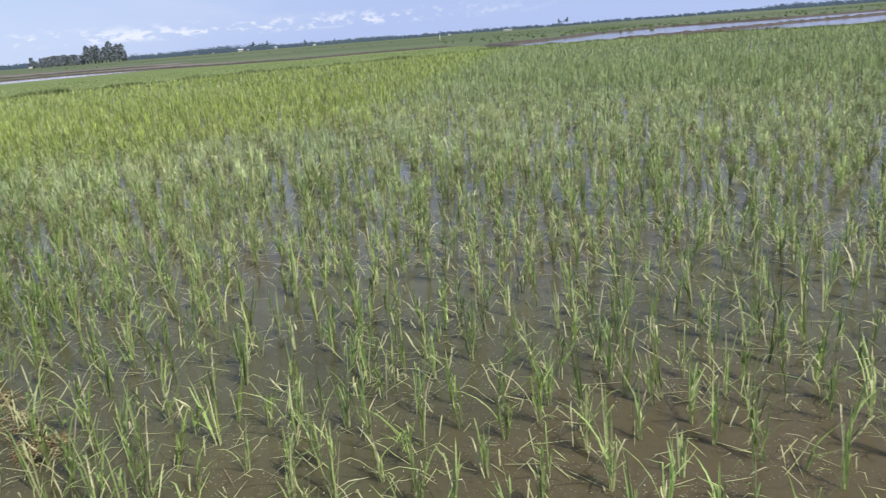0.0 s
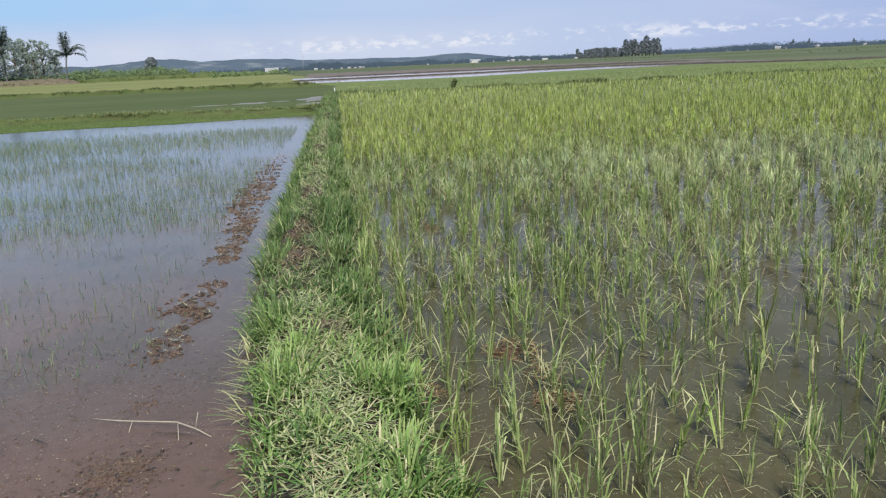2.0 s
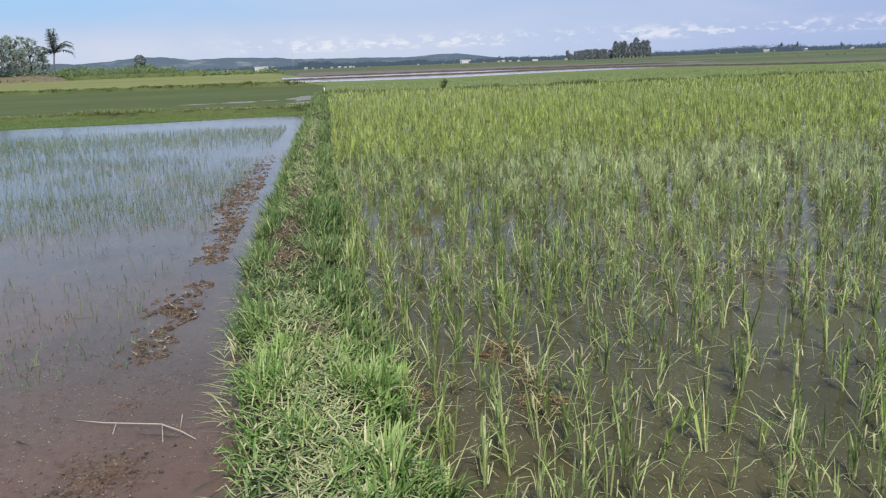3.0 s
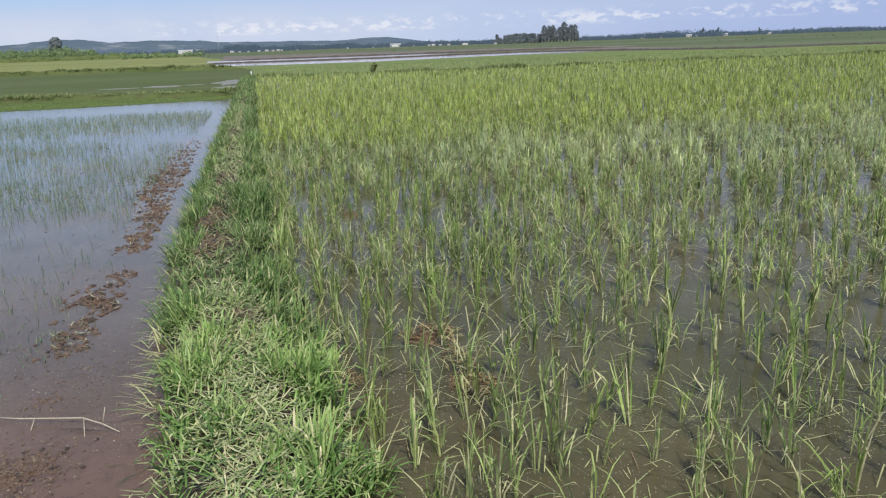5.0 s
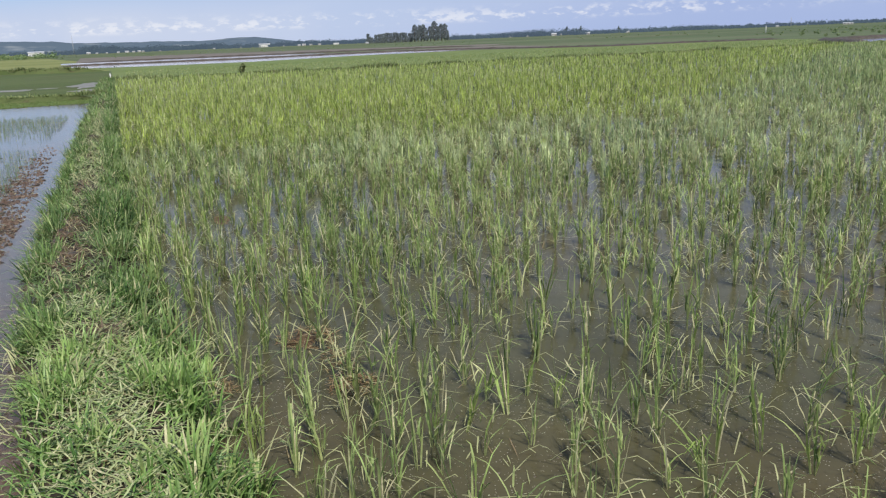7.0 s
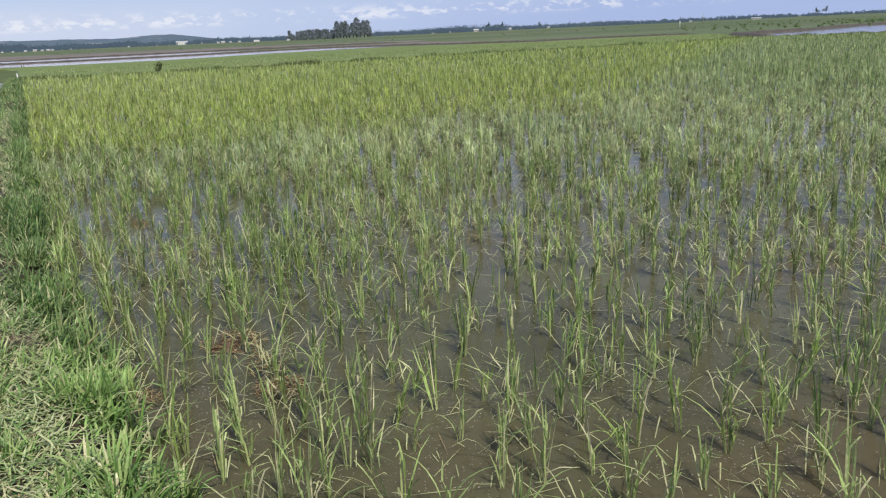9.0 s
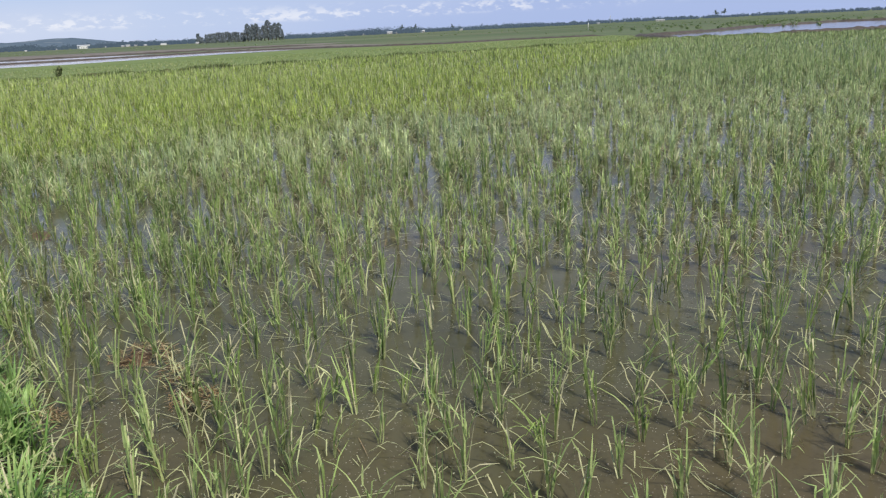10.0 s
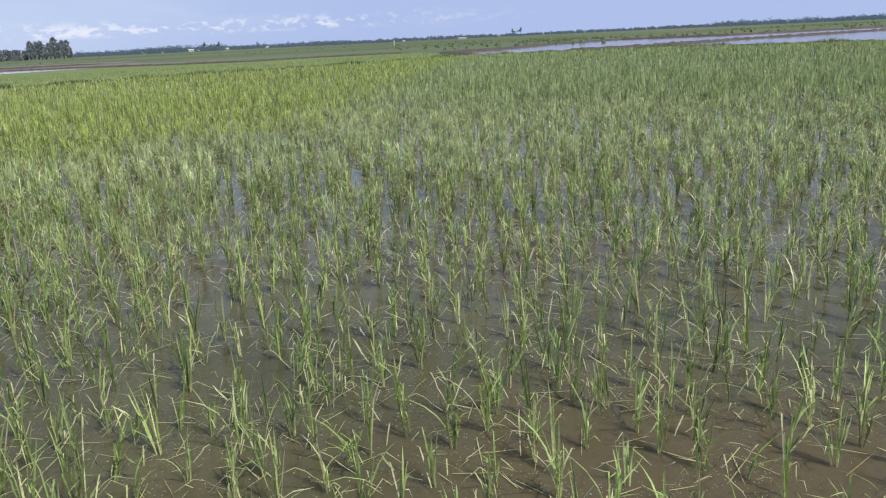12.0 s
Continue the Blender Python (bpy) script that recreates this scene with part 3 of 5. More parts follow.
ridge("dike_2", [(-140, 103), (-34, 84.8), (-24, 79.7), (-11, 78.9), (-5.7, 74.7), (-1.4, 74)], 0.9, 0.35, TURF, "second grassy dike, uneven and dark", 0.6, 0.5, seed=3.0)
ridge("dike_3", EDGE, 0.45, 0.2, TURF, "low grassy dike along the far edge of the rice", 0.4, 0.5, seed=4.0)
ridge("dike_4", [(-8, 108), (14, 102.8), (28, 107.8), (36, 108.8), (43.6, 98.5), (47.3, 83.6), (51, 77), (58.5, 77), (70, 70.5)], 0.9, 0.16, DARKMUD, "bare mud dike behind the strip of water", 0.6, 0.4, seed=5.0)
ridge("dike_5", [(-7, 138.4), (24, 134.5), (60, 132)], 1.1, 0.18, DARKMUD, "bare mud dike far off", 1.0, 0.4, seed=6.0)
ridge("dike_6", [(50.2, 43), (61.3, 58), (71.6, 59), (95.6, 68), (115, 69.5), (119.5, 53), (152, 39)], 0.7, 0.24, DARKMUD, "brown mud bank round the flooded paddy", 0.8, 0.4, seed=7.0)
ridge("dike_7", [(54, 40), (71, 36.7), (85, 37), (94, 34.5), (112, 31), (150, 20)], 0.6, 0.2, DARKMUD, "low mud dike through the flooded paddy", 0.6, 0.6, seed=8.0)
ridge("dike_8", [(-360, 290), (-171, 300), (-118, 315), (-100, 320)], 4.5, 2.1, BANK, "brown earth embankment below the trees", 1.4, 0.3, seed=9.0)
ridge("dike_9", [(-102, 321), (-84, 328), (-62, 338), (-30, 345)], 4.0, 1.5, TURF, "low grassy embankment in front of the hedge", 1.4, 0.35, seed=11.0)


# ---- clods ----
bm = bmesh.new()
bmesh.ops.create_icosphere(bm, subdivisions=1, radius=1.0)
lump_v = np.array([vv.co[:] for vv in bm.verts])
lump_f = np.array([[q.index for q in ff.verts] for ff in bm.faces])
bm.free()


def lumps(spots, sizes, flat=0.6):
    pieces = []
    for (x, y, z), s in zip(spots, sizes):
        k = lump_v * (1 + rng.normal(0, 0.22, lump_v.shape)) * np.array([s, s * rng.uniform(0.7, 1.4), s * flat])
        pieces.append((k + np.array([x, y, z]), lump_f))
    return joined(pieces)


# ---- rice ----
def rice_leaf_meshes():
    """The stems and leaves of one plant, each a mesh of its own."""
    n = int(rng.integers(4, 8))
    k = int(rng.integers(1, 3))
    v, f = rice_blades(np.zeros((1, 2)), rng.uniform(0.30, 0.42), n, k, 0.0100, 6, 0.45, 0.075)
    blades = [mesh_from("stem" if q < n else "leaf", v[14 * q:14 * q + 14], f[:6], RICE, True) for q in range(n + n * k)]
    return [(blades[q], blades[n + q * k:n + q * k + k]) for q in range(n)]


def dry_leaf_mesh(name):
    v, f = strips([(0, 0, rng.uniform(0.01, 0.1))], rng.uniform(0, 6.3, 1), rng.uniform(0.4, 1.3, 1), rng.uniform(0.1, 0.8, 1), rng.uniform(0.12, 0.26, 1),
                  np.full(1, 0.0066), 6, rng.uniform(0.3, 0.7, 1), wave=0.16)
    v[:, 2] = np.maximum(v[:, 2], 0.006)
    return mesh_from(name, v, f, STRAW, True)


def jittered(x0, x1, y0, y1, step, turn, jitter):
    """Planting rows: a turned grid, shaken, its rows wandering a little."""
    r = math.hypot(max(abs(x0), abs(x1)), max(abs(y0), abs(y1)))
    g = np.arange(-int(r / step) - 1, int(r / step) + 2) * step
    u, v = np.meshgrid(g - 0.083, 0.967 * g - 0.02)
    u, v = u.ravel(), v.ravel()
    u, v = u + 0.05 * np.sin(0.9 * v + 0.4 * u) + rng.normal(0, jitter, u.size), v + 0.05 * np.sin(0.8 * u) + rng.normal(0, jitter, v.size)
    c, s = math.cos(turn), math.sin(turn)
    x, y = c * u - s * v, s * u + c * v
    keep = (x > x0) & (x < x1) & (y > y0) & (y < y1)
    return x[keep], y[keep]


# single plants that stand out at the field's near edge
KNOWN = [(0.25, 3.48), (0.25, 3.08), (0.49, 3.54), (0.46, 2.87), (0.72, 3.29), (0.73, 3.06), (1.01, 3.24), (1.02, 3.05), (0.48, 2.56), (0.64, 2.48),
         (0.38, 2.59), (1.26, 3.07), (1.28, 2.91), (1.51, 2.87), (1.50, 2.65), (1.46, 2.42), (1.77, 2.85), (1.73, 2.60), (1.71, 2.43), (2.26, 3.07),
         (1.71, 2.15), (2.30, 2.65), (2.16, 2.39), (2.56, 2.66), (2.50, 2.41), (1.22, 2.24), (1.36, 2.18), (2.47, 2.10), (2.21, 1.69), (2.16, 1.55),
         (2.41, 1.58), (2.69, 1.69), (2.28, 1.32), (2.65, 1.49), (3.14, 1.52), (2.55, 1.16), (3.12, 1.32), (2.58, 1.01), (3.17, 1.16), (2.86, 0.98),
         (3.12, 0.98), (2.87, 0.80), (3.08, 0.77), (3.42, 0.97), (1.83, 1.86), (1.97, 1.69)]
# and those a little farther out
FARTHER = [(2.55, 1.34), (2.73, 1.28), (2.48, 1.91), (2.41, 2.04), (1.6, 2.77), (2.79, 1.57), (2.92, 1.4), (0.76, 3.16), (2.77, 1.71), (2.7, 1.85), (0.51, 3.26), (2.97, 1.51),
           (1.45, 3.04), (1.23, 3.27), (2.14, 2.77), (1.77, 3.04), (1.97, 2.93), (2.06, 2.88), (2.66, 2.34), (2.25, 2.82), (2.72, 2.4), (3.22, 1.72), (1.2, 3.47), (3.39, 1.51),
           (3.53, 1.16), (2.63, 2.72), (2.98, 2.36), (3.69, 1.33), (2.74, 2.82), (1.44, 3.67), (3.19, 2.36), (3.71, 1.48), (3.51, 1.93), (3.65, 1.69), (3.43, 2.18), (3.97, 0.97),
           (2.08, 3.55), (2.22, 3.47), (1.67, 3.77), (3.42, 2.33), (0.92, 4.06), (2.79, 3.1), (2.7, 3.18), (3.92, 1.58), (2.75, 3.27), (2.48, 3.5), (2.37, 3.59), (4.19, 1.16)]
ROW_TURN = radians(2)
ROW_GAP = 0.24
tuft_meshes = [rice_leaf_meshes() for k in range(24)]
dry_meshes = [dry_leaf_mesh("dry_leaf") for k in range(14)]
x, y = jittered(-1, 8, -1.0, 8, ROW_GAP, ROW_TURN, 0.035)
keep = inside(x, y) & (np.hypot(x, y) > 2.0) & (np.hypot(x, y) < 7) & (np.arctan2(x, y) < radians(84))
x, y = x[keep], y[keep]
known = np.array(KNOWN + FARTHER)
gap = np.min(np.hypot(x[:, None] - known[None, :, 0], y[:, None] - known[None, :, 1]), 1)
lush = np.array([snoise(a, b, 0.8, 3.0) for a, b in zip(x, y)])
keep = (gap > 0.125) & (rng.random(len(x)) < 0.93 + 0.2 * lush) & (np.hypot(x - 0.66, y - 4.15) > 0.10)
filled = np.stack([x, y], 1)[keep]
filled = filled[np.argsort(np.hypot(filled[:, 0], filled[:, 1]))]
corner = []
while len(corner) < 14:
    p = np.array([rng.uniform(0.12, 1.15), rng.uniform(2.15, 3.75)])
    if inside(p[:1], p[1:])[0] and min(np.hypot(*(p - q)) for q in list(known) + corner) > 0.085:
        corner.append(p)
known = np.concatenate([known, corner])
near_xy = np.concatenate([known, filled[:296 - len(known)]])
rest_xy = filled[296 - len(known):]
NEAR_REACH = 7.0
for px, py in near_xy:
    ob = new("rice_plant")
    ob.empty_display_size = 0.05
    ob.matrix_basis = pose(px, py, -0.005, rng.normal(0, 4), rng.normal(0, 4), rng.uniform(0, 360)) @ Matrix.Diagonal((1.0, 1.0, rng.uniform(0.8, 1.1), 1))
    tagged(ob, "young rice plant, a slim tuft of green blades standing in water", "rice plant", "rice plants near the bund")
    for stem_mesh, leaf_meshes in tuft_meshes[int(rng.integers(24))]:
        stem = new("stem", stem_mesh)
        stem.parent = ob
        for me in leaf_meshes:
            new("leaf", me).parent = stem
    for k in range(int(rng.choice([0, 1, 2, 3, 4], p=[0.06, 0.2, 0.3, 0.24, 0.2]))):
        d = new("dry_leaf", dry_meshes[int(rng.integers(14))])
        d.parent = ob
        d.matrix_basis = pose(rng.normal(0, 0.03), rng.normal(0, 0.03), 0, 0, 0, rng.uniform(0, 360))
        tagged(d, "bent straw-coloured dead leaf")


def bent_straw(xy, share):
    """Broken yellow leaves beside the tufts."""
    xy = xy[rng.random(len(xy)) < share]
    n = len(xy)
    base = np.column_stack([xy + rng.normal(0, 0.04, (n, 2)), rng.uniform(0.01, 0.14, n)])
    v, f = strips(base, rng.uniform(0, 6.3, n), rng.uniform(0.4, 1.3, n), rng.uniform(0.2, 1.0, n), rng.uniform(0.10, 0.22, n), np.full(n, 0.0066), 4, rng.uniform(0.3, 0.7, n), wave=0.2)
    v[:, 2] = np.maximum(v[:, 2], 0.006)
    return v, f


def fallen(xy, share, width):
    """Leaves that lie almost level between the tufts."""
    xy = xy[rng.random(len(xy)) < share]
    n = len(xy)
    base = np.column_stack([xy + rng.normal(0, 0.06, (n, 2)), rng.uniform(0.02, 0.17, n)])
    v, f = strips(base, rng.uniform(0, 6.3, n), rng.uniform(1.1, 1.65, n), rng.uniform(-0.4, 0.5, n), rng.uniform(0.05, 0.15, n), np.full(n, 0.75 * width), 3, wave=0.3)
    v[:, 2] = np.maximum(v[:, 2], 0.006)
    return v, f


def rice_stand(name, xy, tillers, leaves, width, segs, tall, label, material, straw=0.0, broken=0.4, wide=0.13):
    plot = np.array([snoise(a, b, 1.3, 14.0) for a, b in xy])
    h = tall * (1 + 0.32 * plot + 0.10 * np.sin(xy[:, 0] * 0.31 + 1.3 * np.sin(xy[:, 1] * 0.17)) + rng.normal(0, 0.12, len(xy)))
    v, f = rice_blades(xy, h, tillers, leaves, width, segs, broken, wide)
    tagged(put_mesh(name, v, f, material, smooth=True), label, "rice", kind="stuff")
    if straw:
        v, f = joined([bent_straw(xy, straw * k) for k in (1.0, 1.0, 0.9)])
        tagged(put_mesh("dead_rice_leaves", v, f, STRAW, smooth=True), "bent straw-coloured dead leaves among the rice", "dead leaves", kind="stuff")
        v, f = joined([fallen(xy, straw * k, width) for k in (1.0, 1.0, 1.0, 1.0, 0.9)])
        tagged(put_mesh("fallen_rice_leaves", v, f, PALE, smooth=True), "pale withered leaves fallen level between the rice plants", "dead leaves", kind="stuff")


def stand_xy(r0, r1, step, jitter, share):
    x, y = jittered(-2, 68, -4, 48, step, ROW_TURN, jitter)
    r = np.hypot(x, y)
    # the stands run into one another at their borders
    first = r * rng.uniform(0.88, 1.12, len(r)) if r0 > NEAR_REACH else r
    last = r * rng.uniform(0.88, 1.12, len(r))
    keep = inside(x, y) & (r >= NEAR_REACH) & (first >= r0) & (last < r1) & (np.arctan2(x, y) < radians(84)) & (rng.random(len(x)) < share)
    # the deep green rice takes over beside the bund
    keep &= (r > 13.0) | (rng.random(len(x)) < np.interp(np.degrees(np.arctan2(x, y)), [6, 20], [0.5, 1.0]))
    return np.stack([x, y], 1)[keep]


rice_stand("rice_stand", np.concatenate([rest_xy, stand_xy(NEAR_REACH, 9.5, 0.96 * ROW_GAP, 0.11, 1.0)]), 8, 2, 0.0095, 4, 0.315, "young rice plants in uneven rows in shallow water", RICE, 1.0, 0.8)
# the rice stands thicker along the bund
x, y = jittered(-1, 8, 3, 19, 0.21, ROW_TURN + 0.3, 0.07)
reach, turn = np.hypot(x, y), np.degrees(np.arctan2(x, y))
keep = inside(x, y) & (reach > 3.7) & (np.hypot(x - 0.66, y - 4.15) > 0.12) & (rng.random(len(x)) < np.interp(turn, [12, 30], [0.95, 0.0]) * np.interp(reach, [3.7, 4.6, 7.5, 9.5, 14, 18], [0.3, 0.7, 0.8, 1, 1, 0]))
rice_stand("rice_stand", np.stack([x, y], 1)[keep], 5, 2, 0.0092, 4, 0.27, "thick green rice plants along the bund", RICE_DEEP, 0.3, 0.4)
x, y = jittered(0.2, 6.0, -5.0, 2.6, ROW_GAP, ROW_TURN, 0.04)
behind = np.stack([x, y], 1)[(x > bund_x(y) + 0.42) & ((np.arctan2(x, y) > radians(84)) | (np.hypot(x, y) < 1.9))]
rice_stand("rice_stand", behind, 3, 2, 0.009, 4, 0.31, "young rice plants beside the trodden bund", RICE, 0.8)
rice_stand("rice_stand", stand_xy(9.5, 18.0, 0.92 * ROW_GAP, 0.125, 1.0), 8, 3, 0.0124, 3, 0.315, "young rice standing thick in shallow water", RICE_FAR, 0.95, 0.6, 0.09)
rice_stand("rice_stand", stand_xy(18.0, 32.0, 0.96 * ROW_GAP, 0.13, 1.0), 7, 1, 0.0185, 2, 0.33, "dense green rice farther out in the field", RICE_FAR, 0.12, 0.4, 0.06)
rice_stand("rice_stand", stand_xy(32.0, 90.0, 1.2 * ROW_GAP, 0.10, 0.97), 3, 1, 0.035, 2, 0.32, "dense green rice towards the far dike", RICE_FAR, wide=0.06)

# straw lying on the water between the plants
n = 700
a, r = rng.uniform(radians(3), radians(80), n), rng.uniform(2.2, 7.5, n)
base = np.stack([r * np.sin(a), r * np.cos(a), np.full(n, 0.006)], 1)
base = base[inside(base[:, 0], base[:, 1])]
n = len(base)
v, f = strips(base, rng.uniform(0, 6.3, n), rng.uniform(1.45, 1.6, n), rng.uniform(-0.1, 0.1, n), rng.uniform(0.05, 0.24, n), np.full(n, 0.006), 4)
v[:, 2] = np.clip(v[:, 2], 0.005, 0.02)
tagged(put_mesh("floating_straw", v, f, STRAW, smooth=True), "pale straw floating on the muddy water", "straw", kind="stuff")

# crumbs of mud lying on the bed and breaking the surface near the bund
n = 4200
xx, yy = rng.uniform(0.2, 4.2, n), rng.uniform(0.6, 4.4, n)
keep = inside(xx, yy) & (np.hypot(xx, yy) > 1.9) & (rng.random(n) < 0.35 + 1.1 * np.array([snoise(a, b, 0.9, 41.0) for a, b in zip(xx, yy)]))
xx, yy = xx[keep], yy[keep]
v, f = lumps(np.stack([xx, yy, np.zeros(len(xx))], 1), rng.uniform(0.002, 0.007, len(xx)), 0.55)
tagged(put_mesh("mud_crumbs", v, f, SILT), "small grey-brown crumbs of mud in the shallow water", "crumbs", kind="stuff")

# pale bits of straw and husk on the water among the near plants
n = 3400
xx, yy = rng.uniform(0.1, 4.6, n), rng.uniform(0.3, 5.0, n)
keep = inside(xx, yy) & (np.hypot(xx, yy) > 1.8) & (rng.random(n) < 0.45 + 0.9 * np.array([snoise(a, b, 1.1, 61.0) for a, b in zip(xx, yy)]))
base = np.column_stack([xx[keep], yy[keep], np.full(keep.sum(), 0.004)])
n = len(base)
v, f = strips(base, rng.uniform(0, 6.3, n), rng.uniform(1.45, 1.6, n), rng.uniform(-0.2, 0.2, n), rng.uniform(0.005, 0.016, n), rng.uniform(0.004, 0.008, n), 2)
v[:, 2] = np.clip(v[:, 2], 0.003, 0.008)
tagged(put_mesh("floating_scraps", v, f, PALE, smooth=True), "tiny pale scraps of straw on the brown water", "scraps", kind="stuff")

# ---- grass on the bund ----
WORN = ((-0.61, 6.15, 0.13, 0.38), (-0.65, 7.2, 0.12, 0.6), (-0.66, 9.35, 0.09, 0.5), (-0.66, 12.2, 0.05, 0.5), (-0.36, 4.3, 0.06, 0.1))


def worn(x, y):
    bare = np.zeros(len(x), dtype=bool)
    for wx, wy, a, b in WORN:
        bare |= ((x - wx) / a) ** 2 + ((y - wy) / b) ** 2 < 1
    return bare


def bund_height(u):
    return 0.17 * np.clip(1 - np.abs(u) ** 1.9, 0, 1)


def bund_tufts(y0, y1, per_m, blades, width, segs, tall, label, mat):
    """Tufts along both shoulders of the bund, thinning out on the trodden middle."""
    n = int((y1 - y0) * per_m)
    yy = rng.uniform(y0, y1, n)
    side = np.where(rng.random(n) < 0.5, -1, 1)
    u = side * np.clip(rng.normal(0.66, 0.27, n), 0.05, 1.1)
    xx = bund_x(yy) + u * np.where(u < 0, np.interp(yy, [3.0, 6.0], [0.29, 0.335]), 0.43)
    clump = np.array([snoise(a, b, 2.4, 6.0) for a, b in zip(xx, yy)])
    keep = ~worn(xx, yy) & (rng.random(n) < 0.58 + 1.7 * clump)
    xx, yy, u, clump = xx[keep], yy[keep], u[keep], clump[keep]
    h = tall * (0.8 + 1.2 * clump) * rng.uniform(0.7, 1.15, len(xx))
    v, f = tuft(np.stack([xx, yy], 1), blades, np.clip(h, 0.06, 0.36), 0.045, width, segs, 0.45, 0.45, bund_height(u))
    return tagged(put_mesh("grass", v, f, mat, smooth=True), label, "grass", kind="stuff")


def trodden(y0, y1, n, width, segs, mat, label, spread=0.38, lift=0.05, long=(0.05, 0.17)):
    """Blades lying about on the bund's middle."""
    yy = rng.uniform(y0, y1, n)
    u = np.clip(rng.normal(0.02, spread, n), -1, 1)
    xx = bund_x(yy) + u * 0.43
    keep = ~worn(xx, yy)
    xx, yy, u = xx[keep], yy[keep], u[keep]
    n = len(xx)
    z = bund_height(u) + rng.uniform(0, lift, n)
    v, f = strips(np.stack([xx, yy, z], 1), rng.uniform(0, 6.3, n), rng.uniform(1.05, 1.65, n), rng.uniform(-0.3, 0.5, n), rng.uniform(*long, n), width * rng.uniform(0.6, 1.3, n), segs, wave=0.12)
    return tagged(put_mesh("cut_grass", v, f, mat, smooth=True), label, "cut grass", kind="stuff")


bund_tufts(1.2, 4.3, 150, 14, 0.0118, 4, 0.165, "green grass tufts along the bund's shoulders", GRASS)
bund_tufts(4.1, 5.2, 110, 14, 0.0110, 4, 0.19, "uncut green grass tufts along the bund's shoulders", GRASS_DEEP)
bund_tufts(4.1, 5.2, 50, 14, 0.0105, 4, 0.18, "paler green grass along the bund", GRASS)
bund_tufts(-12.0, -4.0, 26, 9, 0.014, 2, 0.18, "green grass on the bund", GRASS)
bund_tufts(-4.0, 1.2, 60, 12, 0.011, 3, 0.17, "green grass tufts along the bund's shoulders", GRASS)
bund_tufts(5.0, 9.0, 140, 13, 0.0098, 4, 0.20, "thick uncut grass along the bund", GRASS_DEEP)
bund_tufts(5.0, 9.0, 36, 12, 0.0085, 4, 0.17, "paler green grass along the bund", GRASS)
bund_tufts(9.0, 20.0, 70, 12, 0.0105, 3, 0.20, "thick uncut grass along the bund", GRASS_DEEP)
bund_tufts(9.0, 20.0, 45, 12, 0.0105, 3, 0.19, "paler green grass along the bund", GRASS)
bund_tufts(20.0, 48.0, 34, 9, 0.018, 2, 0.23, "grass on the far stretch of the bund", GRASS_DEEP)
trodden(1.2, 4.3, 2100, 0.0088, 3, STRAW, "pale cut grass trodden into the bund's path", 0.2, 0.03, (0.025, 0.10))
trodden(1.2, 5.0, 2700, 0.0088, 3, CUT, "yellow-green cut grass lying on the bund's path", 0.36, 0.05, (0.025, 0.10))
trodden(-3.0, 1.2, 1200, 0.009, 2, CUT, "yellow-green cut grass lying on the bund's path", 0.4, 0.05, (0.03, 0.12))
trodden(4.0, 8.0, 600, 0.0075, 3, STRAW, "pale cut grass trodden into the bund's path", 0.28)
trodden(1.2, 5.0, 2000, 0.0085, 3, GRASS, "green cut grass trodden into the bund's path", 0.5)
trodden(5.0, 8.5, 1600, 0.0085, 3, GRASS_DEEP, "green grass lying on the bund's path", 0.5)
trodden(8.0, 22.0, 1900, 0.009, 2, STRAW, "pale cut grass on the bund's path", 0.2)
trodden(8.0, 22.0, 2200, 0.010, 2, CUT, "yellow-green cut grass on the bund's path", 0.28)
trodden(8.0, 22.0, 3000, 0.010, 2, GRASS_DEEP, "green grass lying on the bund's path", 0.5)
trodden(20.0, 48.0, 2600, 0.022, 2, GRASS, "green grass over the far stretch of the bund", 0.5, 0.06, (0.08, 0.22))
trodden(20.0, 48.0, 500, 0.018, 2, STRAW, "pale cut grass on the far stretch of the bund", 0.35, 0.06, (0.06, 0.18))
# dry litter in the worn hollows
for count, mat, label in ((150, LITTER, "grey-brown dry grass lying in the worn hollows"), (90, STRAW, "pale straw trodden into the worn hollows"), (70, SILT, "dusty brown stems trodden into the worn hollows")):
    spots = np.concatenate([np.stack([wx + a * rng.normal(0, 0.5, count), wy + b * rng.normal(0, 0.5, count)], 1) for wx, wy, a, b in WORN])
    n = len(spots)
    z = bund_height((spots[:, 0] - bund_x(spots[:, 1])) / 0.43) + rng.uniform(0.0, 0.035, n)
    v, f = strips(np.column_stack([spots, z]), rng.uniform(0, 6.3, n), rng.uniform(1.0, 1.6, n), rng.uniform(-0.3, 0.6, n), rng.uniform(0.03, 0.13, n), rng.uniform(0.004, 0.010, n), 3)
    tagged(put_mesh("leaf_litter", v, f, mat, smooth=True), label, "leaf litter", kind="stuff")
spots = np.concatenate([np.stack([wx + a * rng.normal(0, 0.42, 46), wy + b * rng.normal(0, 0.42, 46)], 1) for wx, wy, a, b in WORN[:3]])
z = bund_height((spots[:, 0] - bund_x(spots[:, 1])) / 0.43) + rng.uniform(0.0, 0.025, len(spots))
sizes = 0.012 + 0.028 * rng.random(len(spots)) ** 2
dark = rng.random(len(spots)) < 0.4
for which, mat, label in ((dark, WETSOIL, "dark wet clods in the worn hollows of the bund"), (~dark, ROTMUD, "brown crumbling clods in the worn hollows of the bund")):
    v, f = lumps(np.column_stack([spots, z])[which], sizes[which], 0.6)
    tagged(put_mesh("mud_clods", v, f, mat), label, "clods", kind="stuff")
# long blades drooping over the water
n = 60
yy = np.concatenate([rng.normal(3.85, 0.32, 38), rng.uniform(2.4, 8, 22)])
